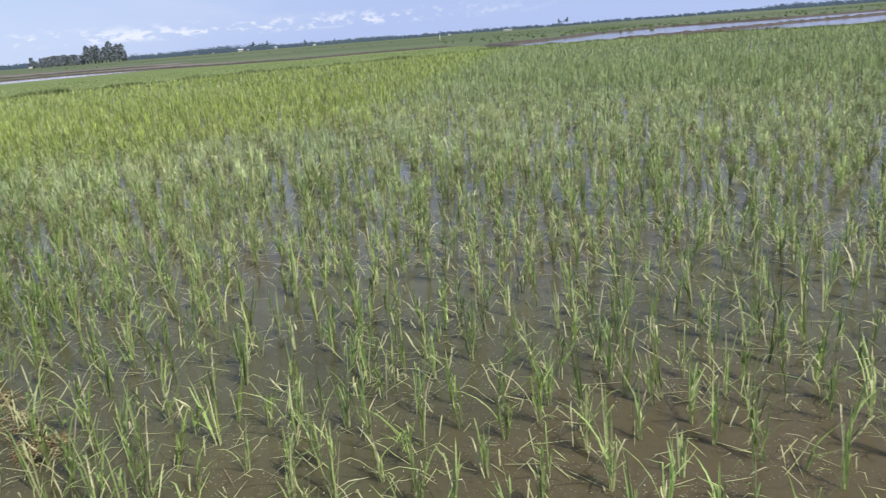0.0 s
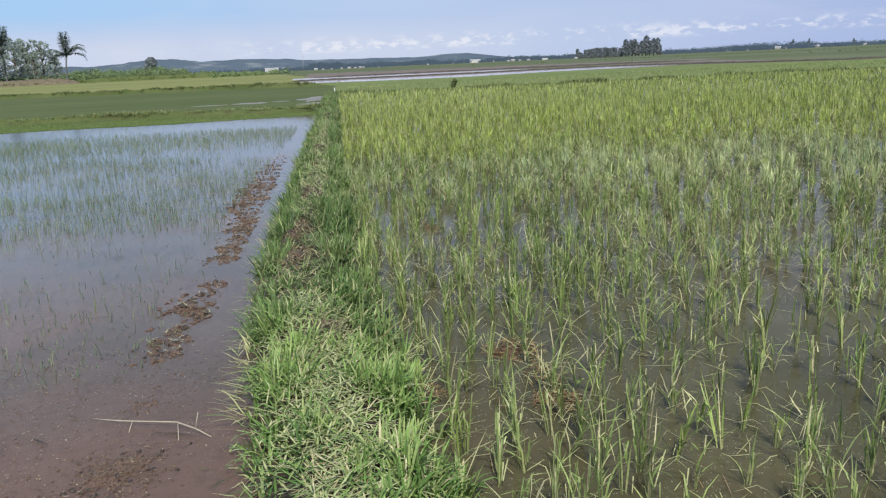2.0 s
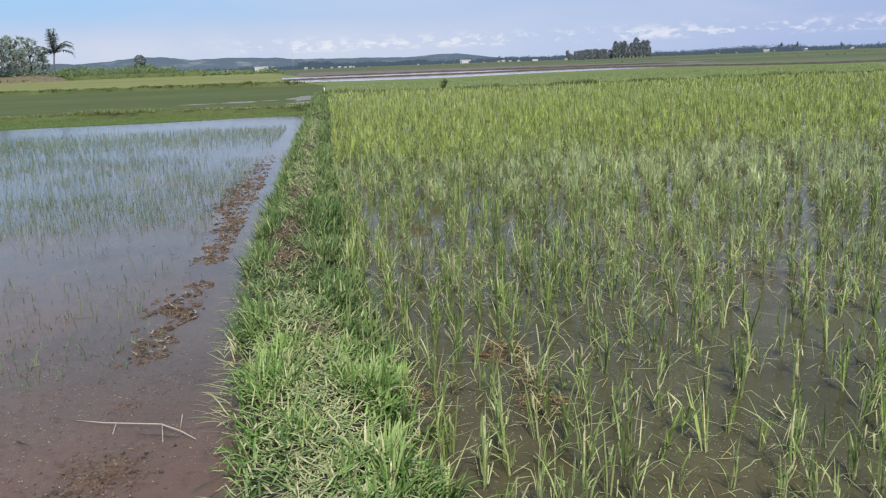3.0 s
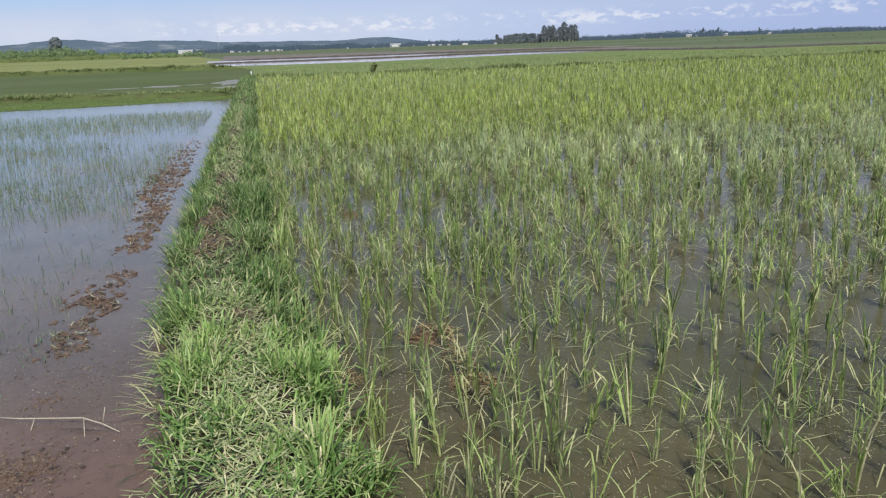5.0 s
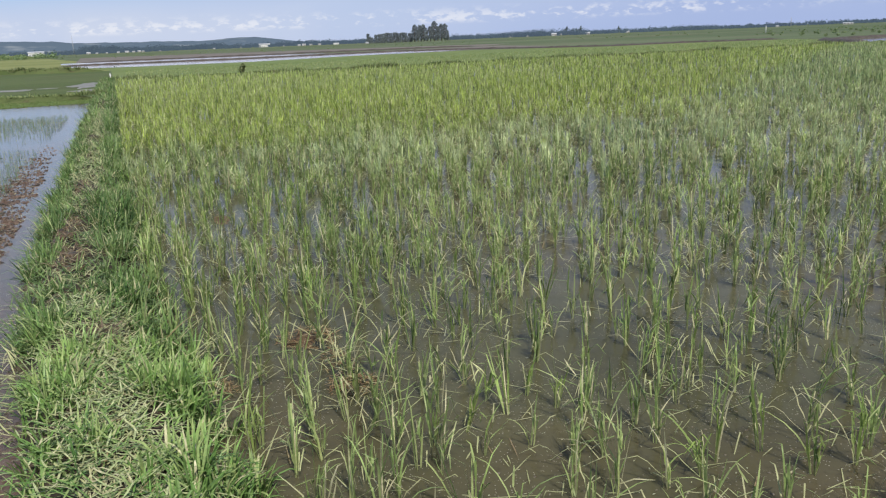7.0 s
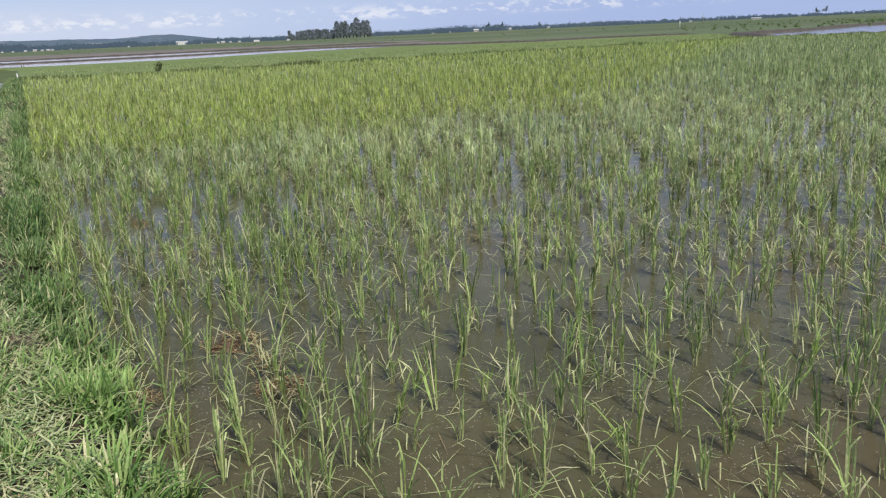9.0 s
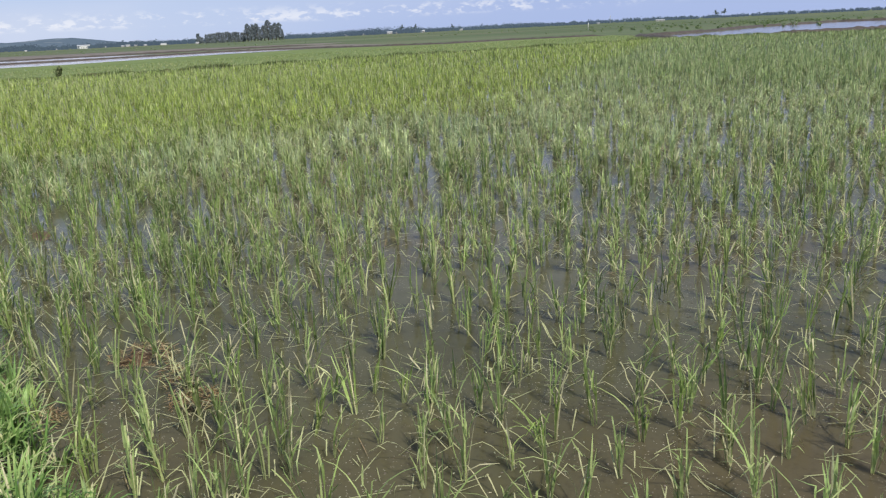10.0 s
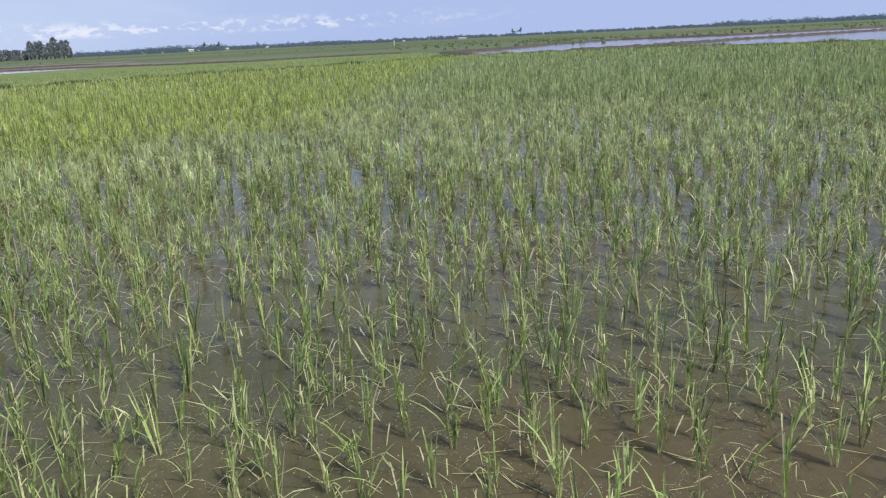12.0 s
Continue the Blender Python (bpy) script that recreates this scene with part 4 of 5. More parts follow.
v, f = strips(np.stack([bund_x(yy) - 0.36, yy, np.full(n, 0.09)], 1), math.pi + rng.normal(0, 0.8, n), rng.uniform(0.8, 1.5, n), rng.uniform(0.0, 0.6, n), rng.uniform(0.08, 0.19, n),
              np.full(n, 0.008), 4, wave=0.12)
v[:, 2] = np.maximum(v[:, 2], 0.006)
tagged(put_mesh("drooping_grass", v, f, STRAW, smooth=True), "long pale blades drooping from the bund over the water", "grass", kind="stuff")

n = 34
yy = rng.uniform(2.5, 5.2, n)
v, f = strips(np.stack([bund_x(yy) + rng.uniform(0.28, 0.55, n), yy, rng.uniform(0.02, 0.12, n)], 1), rng.normal(0.3, 0.8, n), rng.uniform(0.9, 1.5, n), rng.uniform(0.0, 0.6, n), rng.uniform(0.15, 0.42, n),
              np.full(n, 0.0075), 5, wave=0.06)
v[:, 2] = np.maximum(v[:, 2], 0.006)
tagged(put_mesh("drooping_grass", v, f, STRAW, smooth=True), "long straw stalks fallen from the bund into the rice", "grass", kind="stuff")

# ---- mud along the bund ----
# along the bund: its far and near borders, and how full it stands
RIDGE_LEFT = ((4.2, -1.48), (4.5, -1.44), (4.76, -1.37), (5.0, -1.41), (5.26, -1.33), (5.6, -1.41), (5.9, -1.35), (6.2, -1.36), (6.9, -1.36), (8.3, -1.42), (9.0, -1.5), (9.7, -1.62), (11.3, -1.62), (13.0, -1.6), (17.0, -1.5))
RIDGE_RIGHT = ((4.2, -1.26), (4.5, -1.25), (4.75, -1.22), (5.0, -1.26), (5.27, -1.20), (5.55, -1.19), (6.2, -1.2), (7.0, -1.2), (10.0, -1.24), (13.0, -1.3), (17.0, -1.36))
RIDGE_FULL = ((4.1, 0), (4.3, 0.3), (4.7, 0.45), (5.0, 0.55), (5.2, 0.45), (5.4, 0.62), (5.65, 0.6), (5.8, 0.45), (6.1, 0.45), (6.35, 0.2), (6.5, 0.08), (6.75, 0.05), (6.9, 0.66), (8.5, 0.66), (9.5, 0.58), (11.5, 0.54), (13.0, 0.45), (14.8, 0.36), (17.0, 0))


def along(line, y):
    return float(np.interp(y, [p[0] for p in line], [p[1] for p in line]))


def mud_height(x, y):
    a, b, full = along(RIDGE_LEFT, y), along(RIDGE_RIGHT, y), along(RIDGE_FULL, y)
    a += (0.12 * snoise(0.0, y, 2.6, 7.0) + 0.14 * snoise(0.0, y, 8.0, 2.0)) * float(np.interp(y, [6.3, 7.5], [0.35, 1.0])) - 0.10 * max(0.0, min(1.0, (y - 7.5) / 2)) * max(0.0, snoise(0.0, y, 14.0, 9.0))
    b += 0.09 * snoise(0.0, y, 5.0, 17.0)
    d = max(0.0, min(1.0, min(x - a, b - x) / 0.09 + 0.35))
    h = -0.04 + 0.048 * full * d * (3 - 2 * d)
    shoal = max(0.0, min(1.0, (4.4 - y) / 1.8)) * max(0.0, min(1.0, (y - 1.5) / 0.6)) * max(0.0, min(1.0, (x + 3.2) / 1.2)) * max(0.0, min(1.0, (-0.85 - x) / 0.3))
    h += 0.042 * shoal + 0.012 * shoal * snoise(x * 0.6, y, 3.2, 23.0) + 0.022 * math.exp(-((x + 1.2) / 0.17) ** 2 - ((y - 3.2) / 0.2) ** 2) + 0.022 * math.exp(-((x + 1.26) / 0.06) ** 2 - ((y - 3.89) / 0.07) ** 2)
    return h + 0.034 * snoise(x * 0.4, y, 6.0, 12.0) * (0.3 + full) + 0.022 * snoise(x, y, 13.0, 4.0) * (0.15 + full) + 0.034 * snoise(x, y, 27.0, 8.0) * (0.3 + full)


xs, ys = np.arange(-2.7, -0.72, 0.024), np.arange(1.4, 17.0, 0.026)
v = [(x, y, mud_height(x, y)) for y in ys for x in xs]
w = len(xs)
f = [(a, a + 1, a + w + 1, a + w) for i in range(len(ys) - 1) for a in range(i * w, i * w + w - 1)]
tagged(put_mesh("mud_ridge", v, f, MUD, smooth=True), "reddish brown crumbly mud rising out of the shallow water", "mud", kind="structure")

def ridge_spots(count, out):
    spots = []
    while len(spots) < count:
        y = rng.uniform(4.5, 16)
        x = rng.uniform(along(RIDGE_LEFT, y) - out, along(RIDGE_RIGHT, y) + 0.3 * out)
        if rng.random() < along(RIDGE_FULL, y) and mud_height(x, y) > -0.022:
            spots.append((x, y, max(mud_height(x, y), 0.0)))
    return spots


spots = ridge_spots(2000, 0.1) + [q for q in ridge_spots(5200, 0.16) if q[1] < 6.5]
v, f = lumps(spots, 0.003 + 0.015 * rng.random(len(spots)) ** 2.5, 0.75)
tagged(put_mesh("mud_clods", v, f, MUD), "brown mud clods along the water's edge", "clods", kind="stuff")
spots = ridge_spots(420, 0.10) + [q for q in ridge_spots(420, 0.10) if q[1] < 6.5]
v, f = lumps(spots, 0.005 + 0.021 * rng.random(len(spots)) ** 2.2, 0.7)
tagged(put_mesh("mud_clods", v, f, WETSOIL), "dark wet clods lying on the mud", "clods", kind="stuff")
spots = np.array(ridge_spots(1100, 0.16))
n = len(spots)
v, f = strips(spots + np.array([0, 0, 0.012]), rng.uniform(0, 6.3, n), rng.uniform(1.1, 1.6, n), rng.uniform(-0.3, 0.5, n), rng.uniform(0.015, 0.055, n), rng.uniform(0.004, 0.010, n), 3)
v[:, 2] = np.maximum(v[:, 2], 0.004)
tagged(put_mesh("leaf_litter", v, f, LITTER, smooth=True), "rusty brown leaf scraps on the crumbling mud", "leaf litter", kind="stuff")
spots = np.array(ridge_spots(620, 0.12))
n = len(spots)
v, f = strips(spots + np.array([0, 0, 0.016]), rng.uniform(0, 6.3, n), rng.uniform(1.1, 1.6, n), rng.uniform(-0.3, 0.5, n), rng.uniform(0.015, 0.05, n), rng.uniform(0.004, 0.010, n), 3)
v[:, 2] = np.maximum(v[:, 2], 0.005)
tagged(put_mesh("leaf_litter", v, f, PALE, smooth=True), "pale dry leaf scraps on the crumbling mud", "leaf litter", kind="stuff")

spots = [(x, y, max(mud_height(x, y), 0.0)) for x, y in np.concatenate([rng.normal((-1.2, 3.2), (0.11, 0.13), (420, 2)), rng.normal((-1.26, 3.89), (0.04, 0.05), (50, 2))])]
v, f = lumps(spots, 0.003 + 0.010 * rng.random(len(spots)) ** 2.2, 0.65)
tagged(put_mesh("mud_clods", v, f, MUD), "brown clods heaped on the red shoal", "clods", kind="stuff")
spots = [(x, y, max(mud_height(x, y), 0.0)) for x, y in rng.normal((-1.2, 3.2), (0.12, 0.14), (60, 2))]
v, f = lumps(spots, 0.004 + 0.011 * rng.random(len(spots)) ** 2, 0.6)
tagged(put_mesh("mud_clods", v, f, WETSOIL), "dark wet clods heaped on the red shoal", "clods", kind="stuff")
n = 4200
xx, yy = rng.uniform(-3.0, -0.8, n), 2.0 + 2.7 * rng.random(n) ** 1.2
keep = rng.random(n) < 0.42 + np.array([snoise(a, b, 2.0, 31.0) for a, b in zip(xx, yy)])
xx, yy = xx[keep], yy[keep]
v, f = lumps([(a, b, max(0.0, mud_height(a, b))) for a, b in zip(xx, yy)], rng.uniform(0.002, 0.006, len(xx)) * rng.uniform(0.5, 1.7, len(xx)), 0.5)
tagged(put_mesh("mud_crumbs", v, f, MUD), "small crumbs of mud on the wet shoal", "crumbs", kind="stuff")
n = 2400
xx, yy = rng.uniform(-3.0, -0.85, n), 2.0 + 2.9 * rng.random(n) ** 1.2
near_mound = rng.random(n) < 0.10
xx, yy = np.where(near_mound, rng.normal(-1.19, 0.09, n), xx), np.where(near_mound, rng.normal(3.2, 0.13, n), yy)
base = np.array([(a, b, max(0.003, mud_height(a, b) + 0.004)) for a, b in zip(xx, yy)])
v, f = strips(base, rng.uniform(0, 6.3, n), rng.uniform(1.3, 1.6, n), rng.uniform(-0.2, 0.3, n), np.where(near_mound, 1.3, 1.0) * rng.uniform(0.008, 0.022, n), rng.uniform(0.003, 0.008, n), 2)
v[:, 2] = np.maximum(v[:, 2], 0.003)
tagged(put_mesh("leaf_litter", v, f, LITTER, smooth=True), "rotten straw and leaf scraps strewn over the red shoal", "leaf litter", kind="stuff")
n = 800
xx, yy = rng.uniform(-3.2, -0.9, n), 2.2 + 2.6 * rng.random(n)
keep = rng.random(n) < 0.4 + np.array([snoise(a, b, 1.6, 51.0) for a, b in zip(xx, yy)])
base = np.array([(a, b, max(0.003, mud_height(a, b) + 0.004)) for a, b in zip(xx[keep], yy[keep])])
n = len(base)
v, f = strips(base, rng.uniform(0, 6.3, n), rng.uniform(1.3, 1.6, n), rng.uniform(-0.2, 0.3, n), rng.uniform(0.006, 0.016, n), rng.uniform(0.004, 0.008, n), 2)
v[:, 2] = np.maximum(v[:, 2], 0.003)
tagged(put_mesh("leaf_litter", v, f, PALE, smooth=True), "tiny pale scraps floating over the red shoal", "leaf litter", kind="stuff")
# twigs and dark rotten stems
n = 86
xx, yy = np.concatenate([rng.uniform(-2.6, -0.85, 26), rng.uniform(-2.8, -1.4, 60)]), np.concatenate([rng.uniform(2.3, 4.2, 26), rng.uniform(5.0, 10.5, 60)])
v, f = strips(np.stack([xx, yy, np.full(n, 0.008)], 1), rng.normal(0.1, 0.5, n), rng.uniform(1.45, 1.58, n), rng.normal(0, 0.12, n), rng.uniform(0.06, 0.28, n), rng.uniform(0.004, 0.009, n), 5, wave=0.05)
v[:, 2] = np.clip(v[:, 2], 0.004, 0.02)
tagged(put_mesh("rotten_stems", v, f, WETSOIL, smooth=True), "dark rotten stems lying in the shallow water", "stems", kind="stuff")

# dark crumbs and leaf scraps lying on the pond
n = 260
yy = 4.6 + 12 * rng.random(n) ** 1.3
xx = -1.6 - rng.random(n) * (0.4 + 0.38 * yy)
v, f = lumps(np.stack([xx, yy, np.zeros(n)], 1), rng.uniform(0.004, 0.012, n) * np.interp(yy, [4.6, 9, 16], [0.7, 1.2, 2.0]), 0.3)
tagged(put_mesh("floating_scraps", v, f, SOIL), "dark scraps of rotten straw on the still water", "scraps", kind="stuff")

# ---- sparse seedlings in the other paddy ----
n = 60000
yy = 4.0 + 22.8 * rng.random(n) ** 0.8
xx = -1.55 - rng.random(n) * (0.75 * yy)
field = np.array([snoise(a * 0.45, b, 0.4, 21.0) + 0.5 * snoise(a, b, 1.1, 5.0) for a, b in zip(xx, yy)])
share = np.interp(yy, [4, 7.5, 8.6, 11, 17, 18.5, 22.5, 23.5, 26.8], [0.01, 0.04, 0.32, 0.42, 0.30, 0.85, 0.85, 0.03, 0.02]) + 0.75 * field * np.interp(yy, [5, 9, 22, 24], [0.1, 1, 1, 0.2])
keep = rng.random(n) < share
xx, yy = xx[keep], yy[keep]
v, f = tuft(np.stack([xx, yy], 1), 2, 0.07 + 0.08 * rng.random(len(xx)), 0.015, 0.0048, 2, 0.14, 0.08)
tagged(put_mesh("rice_seedlings", v, f, SEEDLING, smooth=True), "thin rice seedlings scattered over shallow water", "seedlings", kind="stuff")

n = 150
xx, yy = np.concatenate([rng.normal(-1.75, 0.28, 80), rng.uniform(-2.9, -1.3, 70)]), np.concatenate([rng.normal(4.75, 0.28, 80), rng.uniform(4.0, 6.5, 70)])
v, f = tuft(np.stack([xx, yy], 1), 2, 0.03 + 0.06 * rng.random(n), 0.02, 0.006, 3, 0.35, 0.4)
tagged(put_mesh("rice_seedlings", v, f, SEEDLING, smooth=True), "short weak seedlings standing in the muddy shallows", "seedlings", kind="stuff")

# young rice strip, dike tufts and the pale strip beyond the field


def cover(name, label, category, mat, x0, x1, y0, y1, n, blades, width, tall, z=0.0, test=None):
    xx, yy = rng.uniform(x0, x1, n), rng.uniform(y0, y1, n)
    if test is not None:
        k = test(xx, yy)
        xx, yy = xx[k], yy[k]
    v, f = tuft(np.stack([xx, yy], 1), blades, tall * rng.uniform(0.6, 1.2, len(xx)), 0.06, width, 2, 0.3, 0.2, z)
    return tagged(put_mesh(name, v, f, mat, smooth=True), label, category, kind="stuff")


def tufts_along(name, line, half, per_m, tall, width, label, mat=GRASS_FAR, z=0.12):
    pts = []
    for (ax, ay), (bx, by) in zip(line, line[1:]):
        n = int(math.hypot(bx - ax, by - ay) * per_m)
        t = rng.random(n)
        pts.append(np.stack([ax + (bx - ax) * t, ay + (by - ay) * t], 1) + rng.normal(0, half * 0.5, (n, 2)))
    xy = np.concatenate(pts)
    lush = np.array([snoise(a, b, 0.5, 2.0) for a, b in xy])
    keep = rng.random(len(xy)) < 0.8 + 0.7 * lush
    xy, lush = xy[keep], lush[keep]
    v, f = tuft(xy, 9, np.clip(tall * (0.8 + 1.2 * lush), 0.08, 3 * tall), 0.09, width, 2, 0.4, 0.3, z)
    return tagged(put_mesh(name, v, f, mat, smooth=True), label, "grass", kind="stuff")


cover("young_rice", "short dense young rice beyond the open water", "rice", GRASS_FAR, -26, -0.9, 26.6, 31.8, 7000, 4, 0.011, 0.05, 0.012, lambda x, y: (x > -0.75 * y) & (y > np.interp(x, [-14, -9.5, -6, -3.5, -0.9], [26.4, 27.4, 27.3, 28.0, 28.3])))
cover("field_grass", "pale grass on the strip behind the dike", "grass", BAND, 0, 66, 42, 76, 12000, 3, 0.036, 0.13, 0.01,
      lambda x, y: ~inside(x, y) & (y < np.interp(x, [0, 12, 40, 50, 62, 70], [69, 69, 72, 68, 68, 62])) & (x < 49 + 0.8 * (y - 42.5)))
tufts_along("dike_grass", [(-40, 32.9), (-20, 32.6), (-9, 32.3), (-4.7, 31.5), (-0.9, 30.6)], 0.4, 20, 0.15, 0.022, "uneven dark grass on the cross dike", DARKGRASS, 0.16)
tufts_along("dike_grass", [(-40, 32.9), (-20, 32.6), (-9, 32.3), (-4.7, 31.5), (-0.9, 30.6)], 0.5, 22, 0.17, 0.026, "pale and green grass on the cross dike", BAND, 0.18)
tufts_along("dike_grass", EDGE, 0.4, 20, 0.24, 0.024, "dark grass along the field's far dike", DARKGRASS)
tufts_along("dike_grass", [(-75, 92), (-34, 84.8), (-24, 79.7), (-11, 78.9), (-5.7, 74.7), (-1.4, 74)], 0.8, 12, 0.28, 0.05, "rough dark grass on the second dike", DARKGRASS, 0.25)


tufts_along("dike_grass", [(-200, 296), (-171, 298), (-118, 313), (-84, 326), (-62, 336)], 3.0, 6, 0.7, 0.18, "dry pale grass along the earth embankment", BAND, 0.6)
tufts_along("dike_grass", [(-118, 315), (-84, 327), (-62, 337), (-40, 342)], 3.0, 4, 0.8, 0.2, "darker grass along the embankment", GRASS_FAR, 0.7)


# ---- small things ----
def twig(x, y):
    """A dead rice stalk lying on the water, with broken side stems."""
    bm = bmesh.new()
    tube(bm, [(-0.61, 0.33, 0.012), (-0.46, 0.255, 0.02), (-0.18, 0.16, 0.03), (-0.08, 0.075, 0.028), (0, 0, 0.016)], [0.0015, 0.003, 0.0033, 0.003, 0.0022], 6)
    ob = part("dead_stalk", bm, DEADWOOD)
    for a, b in (((-0.4, 0.235, 0.022), (-0.40, 0.16, 0.0)), ((-0.175, 0.155, 0.03), (-0.15, 0.03, 0.0)), ((-0.08, 0.075, 0.03), (-0.065, 0.09, 0.10))):
        bm = bmesh.new()
        tube(bm, [a, b], [0.0026, 0.002], 5)
        part("side_stem", bm, DEADWOOD, ob)
    ob.matrix_basis = pose(x, y, 0)
    return tagged(ob, "pale dead stalk with broken side stems lying in mud", "stalk")


twig(-0.85, 3.44)


def rot_heap(x, y, a, b, n, label):
    bm = bmesh.new()
    bmesh.ops.create_grid(bm, x_segments=26, y_segments=26, size=1)
    for q in bm.verts:
        r = q.co.length
        q.co = (x + q.co.x * a * 1.2, y + q.co.y * b * 1.2, -0.03 + min(0.06, 0.4 * a) * max(0, 1 - r) + min(0.022, 0.15 * a) * snoise(q.co.x, q.co.y, 2.5, x + y) + 0.012 * snoise(q.co.x, q.co.y, 7.0, x - y))
    ob = part("mud_mound", bm, ROTMUD)
    t, r = rng.uniform(0, 6.3, n), np.sqrt(rng.random(n))
    base = np.stack([x + a * r * np.cos(t), y + b * r * np.sin(t), 0.010 + 0.035 * rng.random(n) * (1 - r)], 1)
    v, f = strips(base, rng.uniform(0, 6.3, n), rng.uniform(1.4, 1.66, n), rng.uniform(-0.1, 0.2, n), rng.uniform(0.015, 0.06, n), rng.uniform(0.004, 0.010, n), 3, wave=0.1)
    v[:, 2] = np.maximum(v[:, 2], 0.005)
    put_mesh("leaf_litter", v, f, ROT, ob, smooth=True)
    return tagged(ob, label, "leaf heap")


rot_heap(0.68, 4.19, 0.17, 0.19, 300, "reddish brown heap of rotting rice leaves in the water")
rot_heap(0.76, 3.80, 0.09, 0.20, 150, "rusty brown trail of rotting leaves in the water")
rot_heap(0.75, 3.50, 0.12, 0.15, 240, "rusty brown rotting leaves beside a rice plant")
rot_heap(0.16, 3.72, 0.07, 0.12, 90, "small brown patch of rotting leaves beside the bund")
n = 30
base = np.column_stack([rng.normal(0.74, 0.05, n), rng.normal(3.60, 0.08, n), rng.uniform(0.02, 0.18, n)])
v, f = strips(base, rng.uniform(0, 6.3, n), rng.uniform(0.3, 1.4, n), rng.uniform(0.6, 2.0, n), rng.uniform(0.10, 0.22, n), np.full(n, 0.006), 5, wave=0.12)
v[:, 2] = np.maximum(v[:, 2], 0.006)
tagged(put_mesh("dead_rice_leaves", v, f, STRAW, smooth=True), "straw-yellow dead leaves hanging about a withered rice plant", "dead leaves", kind="stuff")
rot_heap(-0.07, 8.25, 0.12, 0.42, 120, "brown dead leaves at the foot of the bund")
rot_heap(0.62, 7.7, 0.14, 0.4, 80, "brown dead leaves among the rice")
rot_heap(0.82, 6.31, 0.06, 0.12, 40, "small rusty clump of dead leaves among the rice")

bm = bmesh.new()
tube(bm, [(0, 0, -0.1), (0.005, 0, 0.25), (0.0, 0.01, 0.48)], [0.028, 0.028, 0.024], 8)
post = part("marker_post", bm, WHITE)
post.matrix_basis = pose(-0.78, 45.6, 0.0)
tagged(post, "short white post at the end of the bund", "post")


def leaf_cloud(blobs, per, size):
    """Leaves as small turned facets in uneven puffs: blobs of centre and half sizes."""
    pieces = []
    for cx, cy, cz, rx, ry, rz in blobs:
        d = rng.normal(size=(per, 3))
        d /= np.linalg.norm(d, axis=1)[:, None]
        d *= (rng.random(per) ** 0.45)[:, None] * (1 + 0.25 * np.sin(d[:, :1] * 5 + cx) * np.cos(d[:, 1:2] * 4 + cz))
        c = np.array([cx, cy, cz]) + d * np.array([rx, ry, rz])
        out = d / np.linalg.norm(d, axis=1)[:, None] + np.array([0, 0, 0.35]) + rng.normal(0, 0.38, (per, 3))
        u = np.cross(out, rng.normal(size=(per, 3)))
        u /= np.linalg.norm(u, axis=1)[:, None]
        w = np.cross(out, u)
        w /= np.linalg.norm(w, axis=1)[:, None]
        s = size * rng.uniform(0.5, 1.3, per)[:, None]
        q = np.stack([c - s * u, c + 0.55 * s * w, c + s * u, c - 0.55 * s * w], 1).reshape(-1, 3)
        pieces.append((q, np.arange(4 * per).reshape(-1, 4)))
    return joined(pieces)


def tree(name, high, wide, blobs, per, leaf, mat, label, bare=0.3, group="", puff=(0.16, 0.30)):
    """Trunk with limbs that end in the puffs of the crown."""
    ob = tagged(new(name), label, "tree", group)
    bm = bmesh.new()
    top = Vector((0.05 * wide, 0, high * 0.8))
    tube(bm, [(0, 0, -0.3), (0.02 * wide, 0.03 * wide, high * bare), top], [0.035 * high, 0.028 * high, 0.008 * high], 7)
    part("trunk", bm, BARK, ob)
    spots = []
    for k in range(blobs):
        t = (k + 0.5) / blobs
        z = high * (bare + (0.97 - bare) * t)
        a = k * 2.4 + rng.uniform(-0.5, 0.5)
        r = wide * 0.5 * (1 - 0.55 * t) * rng.uniform(0.25, 0.75)
        s = wide * rng.uniform(puff[0], puff[1]) * (1.1 - 0.4 * t)
        spots.append((r * math.cos(a), r * math.sin(a), min(z, high - 0.7 * s), s, s, s * rng.uniform(0.6, 0.95)))
        if k % 2 == 0:
            bm = bmesh.new()
            tube(bm, [(0, 0, z * 0.75), (0.5 * spots[-1][0], 0.5 * spots[-1][1], z * 0.9), spots[-1][:3]], [0.012 * high, 0.008 * high, 0.003 * high], 5)
            part("limb", bm, BARK, ob)
    v, f = leaf_cloud(spots, per, leaf)
    put_mesh("crown", v, f, mat, ob)
    return ob


